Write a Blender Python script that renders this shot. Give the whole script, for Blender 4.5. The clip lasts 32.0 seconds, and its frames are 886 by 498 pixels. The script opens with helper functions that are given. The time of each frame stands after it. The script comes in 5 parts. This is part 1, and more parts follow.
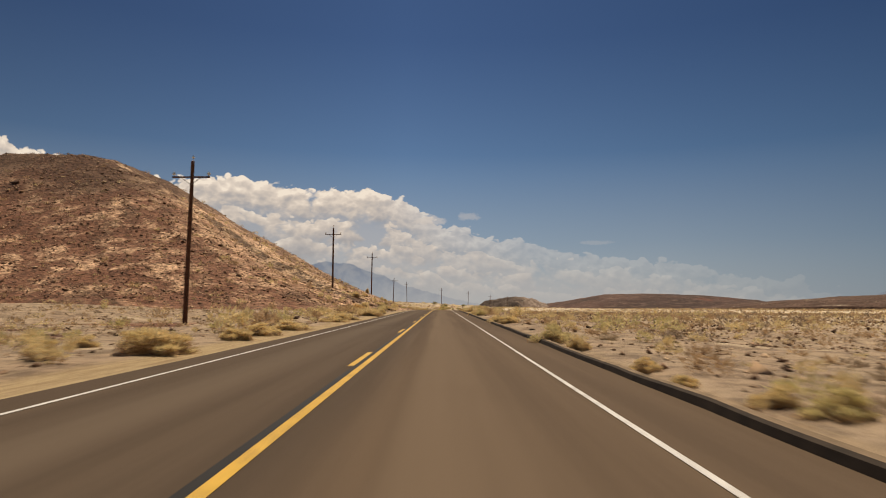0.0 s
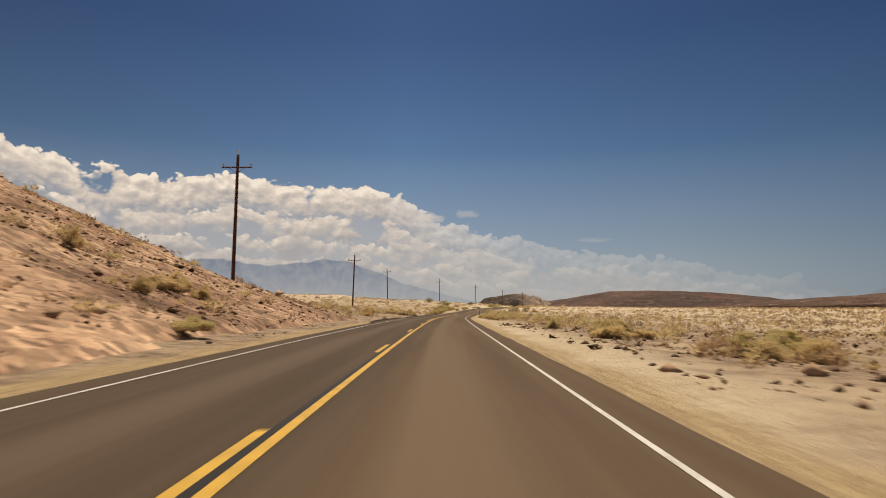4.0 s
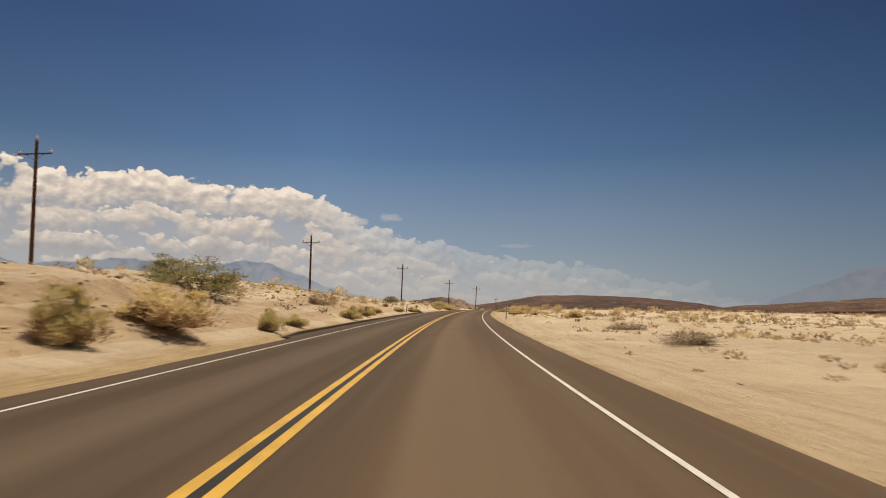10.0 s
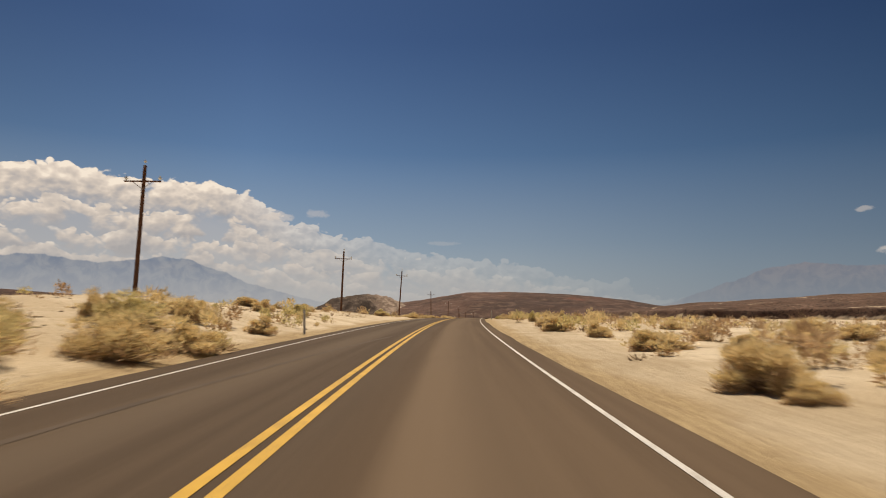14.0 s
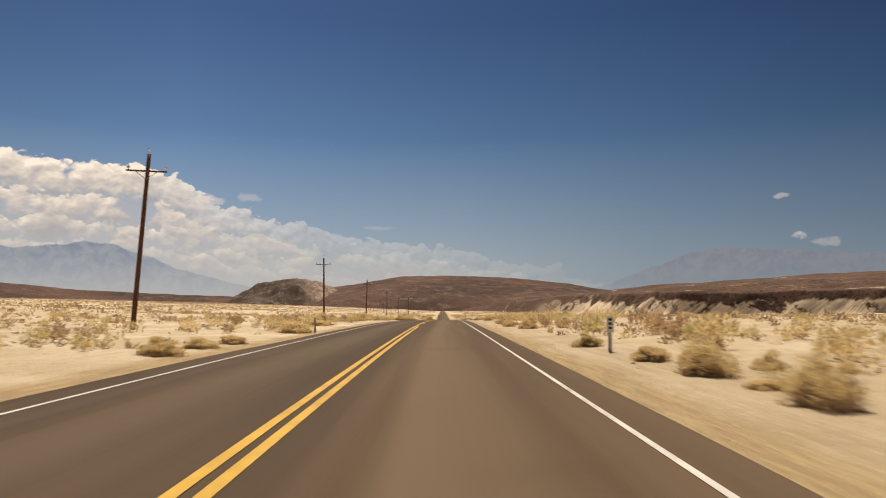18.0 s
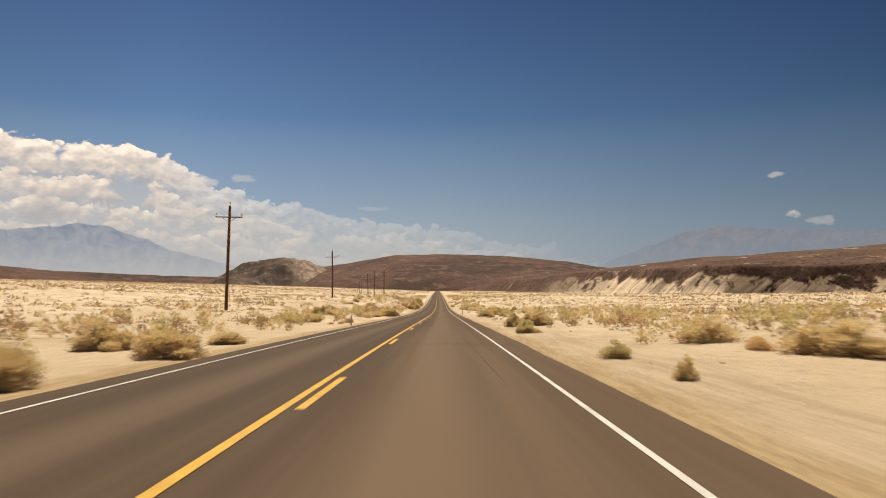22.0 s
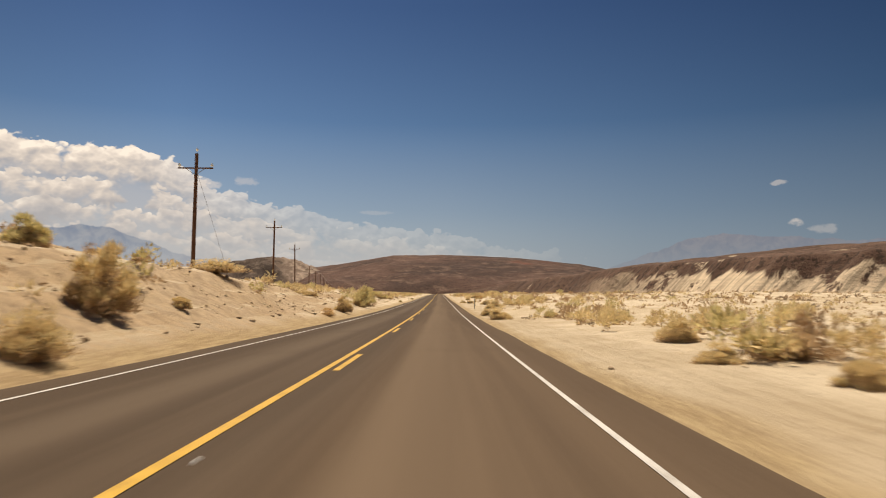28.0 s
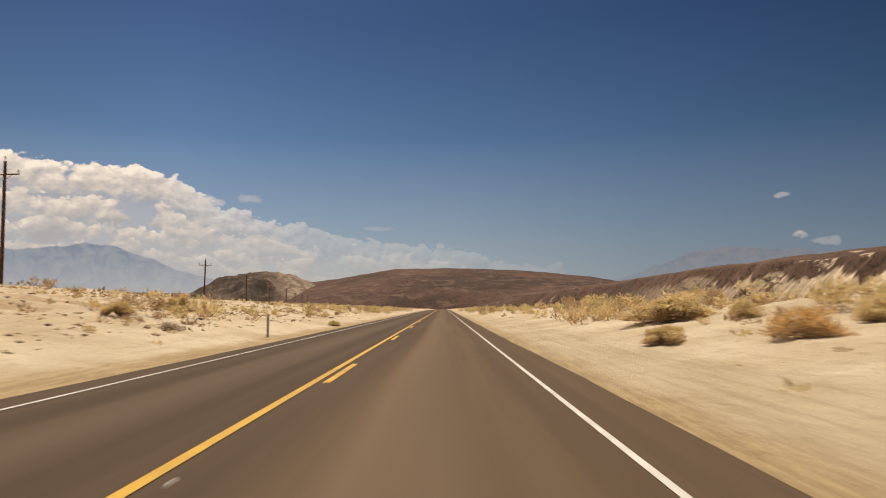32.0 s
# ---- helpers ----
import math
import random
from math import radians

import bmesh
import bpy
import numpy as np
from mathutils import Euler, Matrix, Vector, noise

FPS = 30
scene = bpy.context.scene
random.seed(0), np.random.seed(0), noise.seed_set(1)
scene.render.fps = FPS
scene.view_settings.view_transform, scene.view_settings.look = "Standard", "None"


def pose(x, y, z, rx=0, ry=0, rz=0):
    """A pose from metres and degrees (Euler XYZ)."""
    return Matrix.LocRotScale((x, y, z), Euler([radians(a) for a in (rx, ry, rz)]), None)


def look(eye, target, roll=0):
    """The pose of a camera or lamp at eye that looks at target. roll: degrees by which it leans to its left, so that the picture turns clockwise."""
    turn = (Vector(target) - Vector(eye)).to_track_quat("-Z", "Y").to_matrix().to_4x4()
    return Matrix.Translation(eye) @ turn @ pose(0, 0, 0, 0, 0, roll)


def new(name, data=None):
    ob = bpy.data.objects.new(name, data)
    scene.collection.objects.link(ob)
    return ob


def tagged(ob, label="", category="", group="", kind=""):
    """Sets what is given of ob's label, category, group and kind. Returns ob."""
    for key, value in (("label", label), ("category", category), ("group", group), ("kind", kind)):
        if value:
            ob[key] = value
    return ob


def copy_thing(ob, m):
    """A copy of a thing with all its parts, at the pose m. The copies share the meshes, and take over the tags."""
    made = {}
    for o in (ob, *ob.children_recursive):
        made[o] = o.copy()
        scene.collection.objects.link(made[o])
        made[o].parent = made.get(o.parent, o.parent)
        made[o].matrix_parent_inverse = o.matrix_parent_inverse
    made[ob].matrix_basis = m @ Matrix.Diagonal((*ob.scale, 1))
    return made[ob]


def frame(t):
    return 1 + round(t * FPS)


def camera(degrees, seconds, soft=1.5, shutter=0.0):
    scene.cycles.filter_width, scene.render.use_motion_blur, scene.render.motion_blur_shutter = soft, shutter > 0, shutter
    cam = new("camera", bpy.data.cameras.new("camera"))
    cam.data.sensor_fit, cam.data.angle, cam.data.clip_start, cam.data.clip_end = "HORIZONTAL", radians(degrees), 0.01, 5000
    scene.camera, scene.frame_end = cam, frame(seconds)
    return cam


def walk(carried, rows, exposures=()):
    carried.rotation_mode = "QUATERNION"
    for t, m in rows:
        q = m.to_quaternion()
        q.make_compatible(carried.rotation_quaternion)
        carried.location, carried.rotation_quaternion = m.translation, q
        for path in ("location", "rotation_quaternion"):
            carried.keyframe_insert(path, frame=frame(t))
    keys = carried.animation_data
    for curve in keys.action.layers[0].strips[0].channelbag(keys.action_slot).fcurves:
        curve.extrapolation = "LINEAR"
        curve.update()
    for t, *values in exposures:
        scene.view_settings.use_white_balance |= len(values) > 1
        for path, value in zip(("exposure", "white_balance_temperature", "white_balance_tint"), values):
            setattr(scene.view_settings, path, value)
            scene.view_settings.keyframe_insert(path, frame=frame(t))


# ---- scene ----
cam = camera(65.0, 32.0, soft=1.0, shutter=0.22)
walk(cam, [
    (0.0, pose(-0.13, -0.00, -0.04, 96.73, -0.49, -0.11)),
    (0.5, pose(-0.12, 16.25, 0.61, 96.73, -0.64, -0.17)),
    (1.0, pose(-0.11, 32.50, 1.28, 96.67, -0.79, -0.10)),
    (1.5, pose(-0.14, 48.75, 1.92, 96.76, -1.03, -0.05)),
    (2.0, pose(-0.18, 65.00, 2.55, 96.79, -1.01, 0.05)),
    (2.5, pose(-0.22, 81.25, 3.19, 96.77, -0.90, 0.05)),
    (3.0, pose(-0.26, 97.50, 3.81, 96.89, -0.52, 0.09)),
    (3.5, pose(-0.22, 113.75, 4.42, 96.77, -0.43, -0.08)),
    (4.0, pose(-0.15, 130.00, 5.00, 96.53, -0.44, -0.26)),
    (4.5, pose(-0.04, 146.25, 5.54, 96.32, -0.45, -0.42)),
    (5.0, pose(0.12, 162.50, 6.04, 96.16, -0.46, -0.56)),
    (5.5, pose(0.35, 178.75, 6.52, 96.03, -0.46, -0.69)),
    (6.0, pose(0.66, 195.00, 6.97, 96.06, -0.34, -1.02)),
    (6.5, pose(1.07, 211.24, 7.38, 95.60, -0.75, -1.46)),
    (7.0, pose(1.63, 227.48, 7.78, 95.53, -0.60, -2.00)),
    (7.5, pose(2.34, 243.71, 8.17, 95.72, -0.75, -2.74)),
    (8.0, pose(3.22, 259.94, 8.60, 95.70, -0.92, -3.48)),
    (8.5, pose(4.31, 276.15, 9.07, 96.14, -0.63, -4.55)),
    (9.0, pose(5.60, 292.35, 9.57, 96.33, -0.75, -5.27)),
    (9.5, pose(7.08, 308.54, 10.12, 96.55, -0.74, -5.93)),
    (10.0, pose(8.78, 324.70, 10.71, 96.91, -0.72, -6.62)),
    (10.5, pose(10.81, 340.82, 11.36, 96.88, -0.40, -7.54)),
    (11.0, pose(13.05, 356.92, 12.05, 97.01, -0.25, -8.34)),
    (11.5, pose(15.51, 372.98, 12.76, 97.38, -0.36, -9.07)),
    (12.0, pose(18.19, 389.01, 13.48, 97.34, -0.08, -9.76)),
    (12.5, pose(20.90, 405.03, 14.19, 96.96, 0.07, -10.40)),
    (13.0, pose(23.82, 421.02, 14.90, 97.07, -0.59, -11.05)),
    (13.5, pose(27.02, 436.95, 15.61, 97.00, -0.45, -11.69)),
    (14.0, pose(30.43, 452.84, 16.28, 96.74, -0.37, -12.60)),
    (14.5, pose(34.06, 468.68, 16.88, 96.59, -0.41, -13.49)),
    (15.0, pose(37.90, 484.47, 17.43, 96.46, -0.32, -14.17)),
    (15.5, pose(41.93, 500.22, 17.97, 96.32, -0.23, -14.84)),
    (16.0, pose(46.15, 515.91, 18.48, 96.18, -0.13, -15.51)),
    (16.5, pose(50.55, 531.55, 18.93, 96.03, -0.04, -16.16)),
    (17.0, pose(55.11, 547.15, 19.34, 95.97, 0.39, -16.82)),
    (17.5, pose(59.77, 562.72, 19.71, 95.76, 0.27, -17.37)),
    (18.0, pose(64.55, 578.25, 20.02, 95.49, 0.18, -17.88)),
    (18.5, pose(69.48, 593.73, 20.27, 95.39, 0.26, -18.10)),
    (19.0, pose(74.47, 609.20, 20.46, 95.04, 0.01, -18.06)),
    (19.5, pose(79.54, 624.64, 20.61, 94.66, 0.96, -18.16)),
    (20.0, pose(84.64, 640.07, 20.69, 94.74, 1.12, -18.20)),
    (20.5, pose(89.76, 655.49, 20.69, 94.54, 1.15, -18.40)),
    (21.0, pose(94.89, 670.91, 20.64, 94.25, 1.47, -18.17)),
    (21.5, pose(99.97, 686.34, 20.56, 94.06, 0.80, -18.18)),
    (22.0, pose(105.06, 701.78, 20.44, 93.87, 0.46, -18.27)),
    (22.5, pose(110.15, 717.21, 20.24, 93.56, 0.54, -18.25)),
    (23.0, pose(115.25, 732.64, 19.99, 93.42, 0.62, -18.39)),
    (23.5, pose(120.37, 748.06, 19.72, 93.19, 0.79, -18.39)),
    (24.0, pose(125.49, 763.48, 19.44, 93.14, 0.38, -18.29)),
    (24.5, pose(130.57, 778.92, 19.17, 93.29, 0.72, -18.19)),
    (25.0, pose(135.65, 794.35, 18.90, 93.50, 0.82, -18.12)),
    (25.5, pose(140.71, 809.80, 18.65, 93.69, 0.92, -18.05)),
    (26.0, pose(145.76, 825.24, 18.43, 93.84, 1.02, -18.01)),
    (26.5, pose(150.80, 840.69, 18.26, 93.96, 1.12, -17.97)),
    (27.0, pose(155.84, 856.14, 18.12, 94.17, 0.44, -18.04)),
    (27.5, pose(160.90, 871.58, 17.99, 94.05, -0.13, -18.15)),
    (28.0, pose(165.95, 887.03, 17.91, 94.26, -0.12, -18.15)),
    (28.5, pose(171.02, 902.47, 17.89, 94.32, 0.37, -18.08)),
    (29.0, pose(176.08, 917.91, 17.93, 94.60, 0.39, -18.10)),
    (29.5, pose(181.13, 933.35, 18.00, 94.82, 0.64, -18.04)),
    (30.0, pose(186.18, 948.80, 18.09, 95.18, 0.63, -18.01)),
    (30.5, pose(191.18, 964.26, 18.26, 95.38, 0.69, -17.93)),
    (31.0, pose(196.17, 979.72, 18.48, 95.35, 0.37, -17.90)),
    (31.5, pose(201.14, 995.19, 18.68, 95.46, 0.34, -17.85)),
    (32.0, pose(206.10, 1010.67, 18.84, 95.53, 0.39, -17.82)),
], exposures=[(0.0, 0.05, 7330.0, 11.0), (6.0, 0.08, 7330.0, 11.0), (12.0, 0.07, 7330.0, 11.0), (16.0, 0.18, 7330.0, 11.0), (20.0, 0.30, 7330.0, 11.0), (25.0, 0.35, 7330.0, 11.0), (28.0, 0.28, 7330.0, 11.0), (30.0, 0.22, 7330.0, 11.0), (32.0, 0.19, 7330.0, 11.0)])

# ---- sun and sky ----
SUN_AZ, SUN_EL = 22.0, 66.0      # degrees to the right of +y, and above the horizon
sun = new("sun", bpy.data.lights.new("sun", "SUN"))
sun.data.energy, sun.data.angle, sun.data.color = 4.7, radians(0.53), (1.0, 0.885, 0.72)
_a, _e = radians(SUN_AZ), radians(SUN_EL)
sun.matrix_world = look((math.sin(_a) * math.cos(_e) * 100, math.cos(_a) * math.cos(_e) * 100, math.sin(_e) * 100), (0, 0, 0))


class Nodes:
    """Short hand for building a node tree."""

    def __init__(self, tree):
        self.tree = tree

    def put(self, kind, *links):
        node = self.tree.nodes.new(kind)
        for i, value in enumerate(links):
            self.feed(node.inputs[i], value)
        return node

    def feed(self, socket, value):
        if value is None:
            return
        if isinstance(value, bpy.types.NodeSocket):
            self.tree.links.new(value, socket)
        else:
            socket.default_value = value

    def math(self, op, a, b=0.0, c=None, clamp=False):
        node = self.put("ShaderNodeMath", a, b, c)
        node.operation, node.use_clamp = op, clamp
        return node.outputs[0]

    def mix(self, fac, a, b, blend="MIX"):
        node = self.tree.nodes.new("ShaderNodeMix")
        node.data_type, node.blend_type = "RGBA", blend
        self.feed(node.inputs[0], fac), self.feed(node.inputs[6], a), self.feed(node.inputs[7], b)
        return node.outputs[2]

    def noise(self, vector, scale, detail=4.0, rough=0.55, distortion=0.0):
        node = self.put("ShaderNodeTexNoise")
        self.feed(node.inputs["Vector"], vector)
        node.inputs["Scale"].default_value, node.inputs["Detail"].default_value = scale, detail
        node.inputs["Roughness"].default_value, node.inputs["Distortion"].default_value = rough, distortion
        return node.outputs["Fac"]

    def ramp(self, fac, stops, mode="LINEAR"):
        node = self.put("ShaderNodeValToRGB", fac)
        ramp = node.color_ramp
        ramp.interpolation = mode
        while len(ramp.elements) < len(stops):
            ramp.elements.new(0.5)
        for el, (at, value) in zip(ramp.elements, stops):
            el.position = at
            el.color = (value, value, value, 1) if isinstance(value, (int, float)) else (*value, 1)
        return node.outputs[0]

    def step(self, value, low, high):
        node = self.put("ShaderNodeMapRange", value, low, high, 0.0, 1.0)
        node.interpolation_type = "SMOOTHSTEP"
        return node.outputs[0]

    def xyz(self, x, y, z):
        return self.put("ShaderNodeCombineXYZ", x, y, z).outputs[0]


world = bpy.data.worlds.new("desert_sky")
scene.world = world
world.use_nodes = True
world.node_tree.nodes.clear()
N = Nodes(world.node_tree)
sky = N.put("ShaderNodeTexSky")
sky.sky_type, sky.sun_disc, sky.sun_elevation, sky.sun_rotation = "NISHITA", False, radians(SUN_EL), radians(SUN_AZ)
sky.altitude, sky.air_density, sky.dust_density, sky.ozone_density = 1200.0, 1.0, 0.6, 2.0
way = N.put("ShaderNodeTexCoord").outputs["Generated"]
sx, sy, sz = N.put("ShaderNodeSeparateXYZ", way).outputs
azim = N.math("MULTIPLY", N.math("ARCTAN2", sx, sy), 180 / math.pi)
elev = N.math("MULTIPLY", N.math("ARCSINE", sz), 180 / math.pi)
AZ0, AZ1 = -60.0, 75.0


def skyline(points, top):
    """A height in degrees over the azimuth."""
    u = N.math("DIVIDE", N.math("SUBTRACT", azim, AZ0), AZ1 - AZ0)
    stops = [((a - AZ0) / (AZ1 - AZ0), e / top) for a, e in points]
    return N.math("MULTIPLY", N.ramp(u, stops), top)


SKY_GAIN = 0.056
clear = N.mix(1.0, sky.outputs[0], (SKY_GAIN * 0.86, SKY_GAIN * 0.98, SKY_GAIN * 1.1, 1), "MULTIPLY")
up = N.math("DIVIDE", elev, 90.0)
clear = N.mix(1.0, clear, N.ramp(up, [(0.0, (1.25, 1.1, 0.95)), (0.06, (1.1, 1.05, 1.0)), (0.14, (0.88, 0.96, 1.0)), (0.26, (0.54, 0.65, 0.80)), (0.5, (0.5, 0.6, 0.75))]), "MULTIPLY")
# the side away from the far range is the deeper blue
clear = N.mix(1.0, clear, N.ramp(N.math("DIVIDE", N.math("SUBTRACT", azim, AZ0), AZ1 - AZ0), [(0.0, (0.72, 0.71, 0.70)), (0.2, (0.77, 0.76, 0.75)), (0.42, (0.95, 0.96, 0.96)), (0.6, (0.68, 0.72, 0.735)), (0.9, (0.25, 0.315, 0.36))]), "MULTIPLY")
# cumulus bank over the far range: rows of flat-based heaps lit from above, the upper rows nearer
side = N.math("DIVIDE", N.math("SUBTRACT", azim, AZ0), AZ1 - AZ0)
bank = skyline([(-60, 12.5), (-45, 13.5), (-32, 13.1), (-29, 12.77), (-27.2, 11.19), (-24.8, 11.75), (-21.7, 11.61), (-17.5, 12.52), (-12.2, 11.83), (-6.3, 11.95), (-3.0, 11.03), (-1.6, 9.61), (1.2, 8.67), (6.4, 7.57), (11, 6.67), (15.5, 6.12), (19.7, 5.49), (24, 4.55), (29.5, 3.2), (36, 2.2), (75, 1.5)], 16.0)
cv = N.xyz(azim, N.math("MULTIPLY", elev, 1.5), 0.0)


def flat_noise(at, scale, detail, rough):
    node = N.put("ShaderNodeTexNoise")
    node.noise_dimensions = "2D"
    N.feed(node.inputs["Vector"], at)
    node.inputs["Scale"].default_value, node.inputs["Detail"].default_value, node.inputs["Roughness"].default_value = scale, detail, rough
    return node.outputs["Fac"]


def lumps(seed, rise, shift):
    """Rounded heaps parted by creases, about 0 in the mean."""
    at = N.xyz(N.math("ADD", azim, shift + seed * 3.1), N.math("MULTIPLY", N.math("ADD", elev, rise + seed), 1.5), 0.0)
    soft, small = flat_noise(at, 0.26, 3.0, 0.5), flat_noise(at, 0.8, 2.0, 0.5)
    heap = N.math("ADD", N.math("ABSOLUTE", N.math("SUBTRACT", soft, 0.5)), N.math("MULTIPLY", N.math("ABSOLUTE", N.math("SUBTRACT", small, 0.5)), 0.5))
    return N.math("ADD", N.math("MULTIPLY", N.math("SUBTRACT", heap, 0.13), 2.0), N.math("MULTIPLY", N.math("SUBTRACT", soft, 0.5), 0.5))


def cloud_row(air, top, thick, seed, rough, spread, strength, bright):
    """Lay one row of heaps over the air behind it."""
    here, above = lumps(seed, 0.0, 0.0), lumps(seed, 0.42, -0.25)
    edge = N.math("SUBTRACT", N.math("ADD", top, N.math("MULTIPLY", here, rough)), elev)
    foot = N.math("ADD", N.math("SUBTRACT", elev, N.math("SUBTRACT", top, thick)), N.math("MULTIPLY", here, 1.6))
    body = N.math("MULTIPLY", N.step(edge, 0.0, 0.22), N.step(foot, -0.7, 0.9))
    many = N.step(N.math("ADD", flat_noise(N.xyz(N.math("ADD", azim, seed * 7.0), N.math("MULTIPLY", elev, 0.6), 0.0), 0.22, 2.0, 0.5), N.math("MULTIPLY", here, 0.3)), 0.60 - spread, 0.72 - spread)
    body = N.math("MULTIPLY", body, many)
    deep = N.math("DIVIDE", edge, thick)
    light = N.math("ADD", N.math("SUBTRACT", bright, N.math("MULTIPLY", deep, 0.72)), N.math("MULTIPLY", N.math("SUBTRACT", here, above), 1.1))
    tone = N.ramp(N.math("ADD", light, 0.0, clamp=True), [(0.0, (0.34, 0.34, 0.365)), (0.3, (0.42, 0.405, 0.415)), (0.6, (0.56, 0.515, 0.485)), (0.85, (0.71, 0.645, 0.59)), (1.0, (0.83, 0.765, 0.69))])
    fade = N.ramp(side, [(0.0, 1.0), (0.40, 0.95), (0.44, 0.55), (0.50, 0.24), (0.60, 0.11), (0.68, 0.03), (0.72, 0.0)])
    return N.mix(N.math("MULTIPLY", N.math("MULTIPLY", body, fade), strength), air, tone)


haze = N.ramp(up, [(0.0, 0.9), (0.035, 0.72), (0.08, 0.34), (0.16, 0.0)])
air = N.mix(haze, clear, N.ramp(side, [(0.0, (0.30, 0.35, 0.43)), (0.4, (0.335, 0.375, 0.44)), (0.58, (0.305, 0.34, 0.405)), (0.7, (0.205, 0.25, 0.325)), (0.9, (0.14, 0.185, 0.255))]))
veiled = N.math("MULTIPLY", N.step(N.math("SUBTRACT", N.math("ADD", bank, -1.0), elev), 0.0, 3.0), N.ramp(side, [(0.0, 0.45), (0.42, 0.45), (0.7, 0.15), (0.76, 0.0)]))
air = N.mix(veiled, air, (0.47, 0.445, 0.45, 1))
for share, thick, seed, rough, spread, strength, bright in ((0.47, 1.3, 11.0, 1.4, 0.27, 0.62, 0.80), (0.60, 1.5, 23.0, 1.7, 0.25, 0.8, 0.86), (0.77, 2.0, 37.0, 2.0, 0.24, 0.95, 0.90), (0.985, 2.9, 51.0, 1.8, 0.42, 1.0, 0.97)):
    air = cloud_row(air, N.math("MULTIPLY", bank, share), thick, seed, rough, spread, strength, bright)
# loose scraps of cloud beside the bank
for ca, ce, wa, we, much in ((2.2, 9.4, 0.9, 0.4, 0.3), (-1.0, 9.1, 1.5, 0.45, 0.5), (44.1, 8.8, 0.7, 0.22, 0.38), (45.2, 5.8, 0.7, 0.3, 0.5), (47.0, 5.3, 1.0, 0.45, 0.24), (12.5, 7.2, 1.6, 0.2, 0.15)):
    da = N.math("DIVIDE", N.math("SUBTRACT", azim, ca), wa)
    de = N.math("DIVIDE", N.math("SUBTRACT", elev, ce), we)
    r2 = N.math("ADD", N.math("MULTIPLY", da, da), N.math("MULTIPLY", de, de))
    scrap = N.step(N.math("ADD", r2, N.math("MULTIPLY", N.math("SUBTRACT", N.noise(cv, 1.1, 4.0), 0.5), 3.4)), 1.1, 0.1)
    air = N.mix(N.math("MULTIPLY", scrap, much), air, (0.62, 0.575, 0.55, 1))
# far ranges painted on the sky, the haze put into their blue tones
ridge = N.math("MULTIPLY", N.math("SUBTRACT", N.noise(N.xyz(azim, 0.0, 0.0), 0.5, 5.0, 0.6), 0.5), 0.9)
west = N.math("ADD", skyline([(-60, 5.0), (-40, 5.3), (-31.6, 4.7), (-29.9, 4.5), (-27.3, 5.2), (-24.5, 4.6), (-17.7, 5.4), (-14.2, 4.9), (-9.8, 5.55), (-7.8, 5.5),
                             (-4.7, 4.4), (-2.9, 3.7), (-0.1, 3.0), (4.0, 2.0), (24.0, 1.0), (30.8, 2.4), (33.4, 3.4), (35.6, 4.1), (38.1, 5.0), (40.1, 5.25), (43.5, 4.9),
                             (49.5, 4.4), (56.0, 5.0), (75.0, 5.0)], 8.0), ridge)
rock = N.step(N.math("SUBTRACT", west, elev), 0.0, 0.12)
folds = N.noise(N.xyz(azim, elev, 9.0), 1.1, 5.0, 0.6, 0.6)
hazed_stone = N.mix(N.step(folds, 0.35, 0.65), (0.115, 0.165, 0.26, 1), (0.20, 0.24, 0.31, 1))
# painted haze: the ranges fade out towards their feet
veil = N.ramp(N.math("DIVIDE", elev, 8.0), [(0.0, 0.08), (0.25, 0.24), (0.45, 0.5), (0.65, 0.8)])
hazed_stone = N.mix(N.math("MULTIPLY", N.step(azim, 20.0, 30.0), 0.85), hazed_stone, N.mix(N.step(folds, 0.35, 0.68), (0.165, 0.17, 0.215, 1), (0.215, 0.205, 0.235, 1)))
air = N.mix(N.math("MULTIPLY", rock, veil), air, hazed_stone)
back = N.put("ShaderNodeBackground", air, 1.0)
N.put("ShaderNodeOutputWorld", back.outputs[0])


# ---- materials ----
def material(name, rough=0.9):
    m = bpy.data.materials.new(name)
    m.use_nodes = True
    nodes = Nodes(m.node_tree)
    shader = m.node_tree.nodes["Principled BSDF"]
    shader.inputs["Roughness"].default_value = rough
    shader.inputs["Specular IOR Level"].default_value = 0.25
    return m, nodes, shader


def place(n):
    """World place in metres."""
    return n.put("ShaderNodeNewGeometry").outputs["Position"]


def bump(n, shader, height, strength, distance):
    node = n.put("ShaderNodeBump")
    node.inputs["Strength"].default_value, node.inputs["Distance"].default_value = strength, distance
    n.feed(node.inputs["Height"], height)
    n.feed(shader.inputs["Normal"], node.outputs[0])


def plain(name, colour, rough=0.8, grain=0.25, scale=6.0, metal=0.0):
    m, n, sh = material(name, rough)
    p = n.put("ShaderNodeTexCoord").outputs["Object"]
    v = n.math("ADD", n.math("MULTIPLY", n.noise(p, scale), 0.6), n.math("MULTIPLY", n.noise(p, scale * 9), 0.4))
    dark, light = [c * (1 - grain) for c in colour], [c * (1 + grain) for c in colour]
    n.feed(sh.inputs["Base Color"], n.mix(n.step(v, 0.3, 0.7), (*dark, 1), (*light, 1)))
    sh.inputs["Metallic"].default_value = metal
    return m


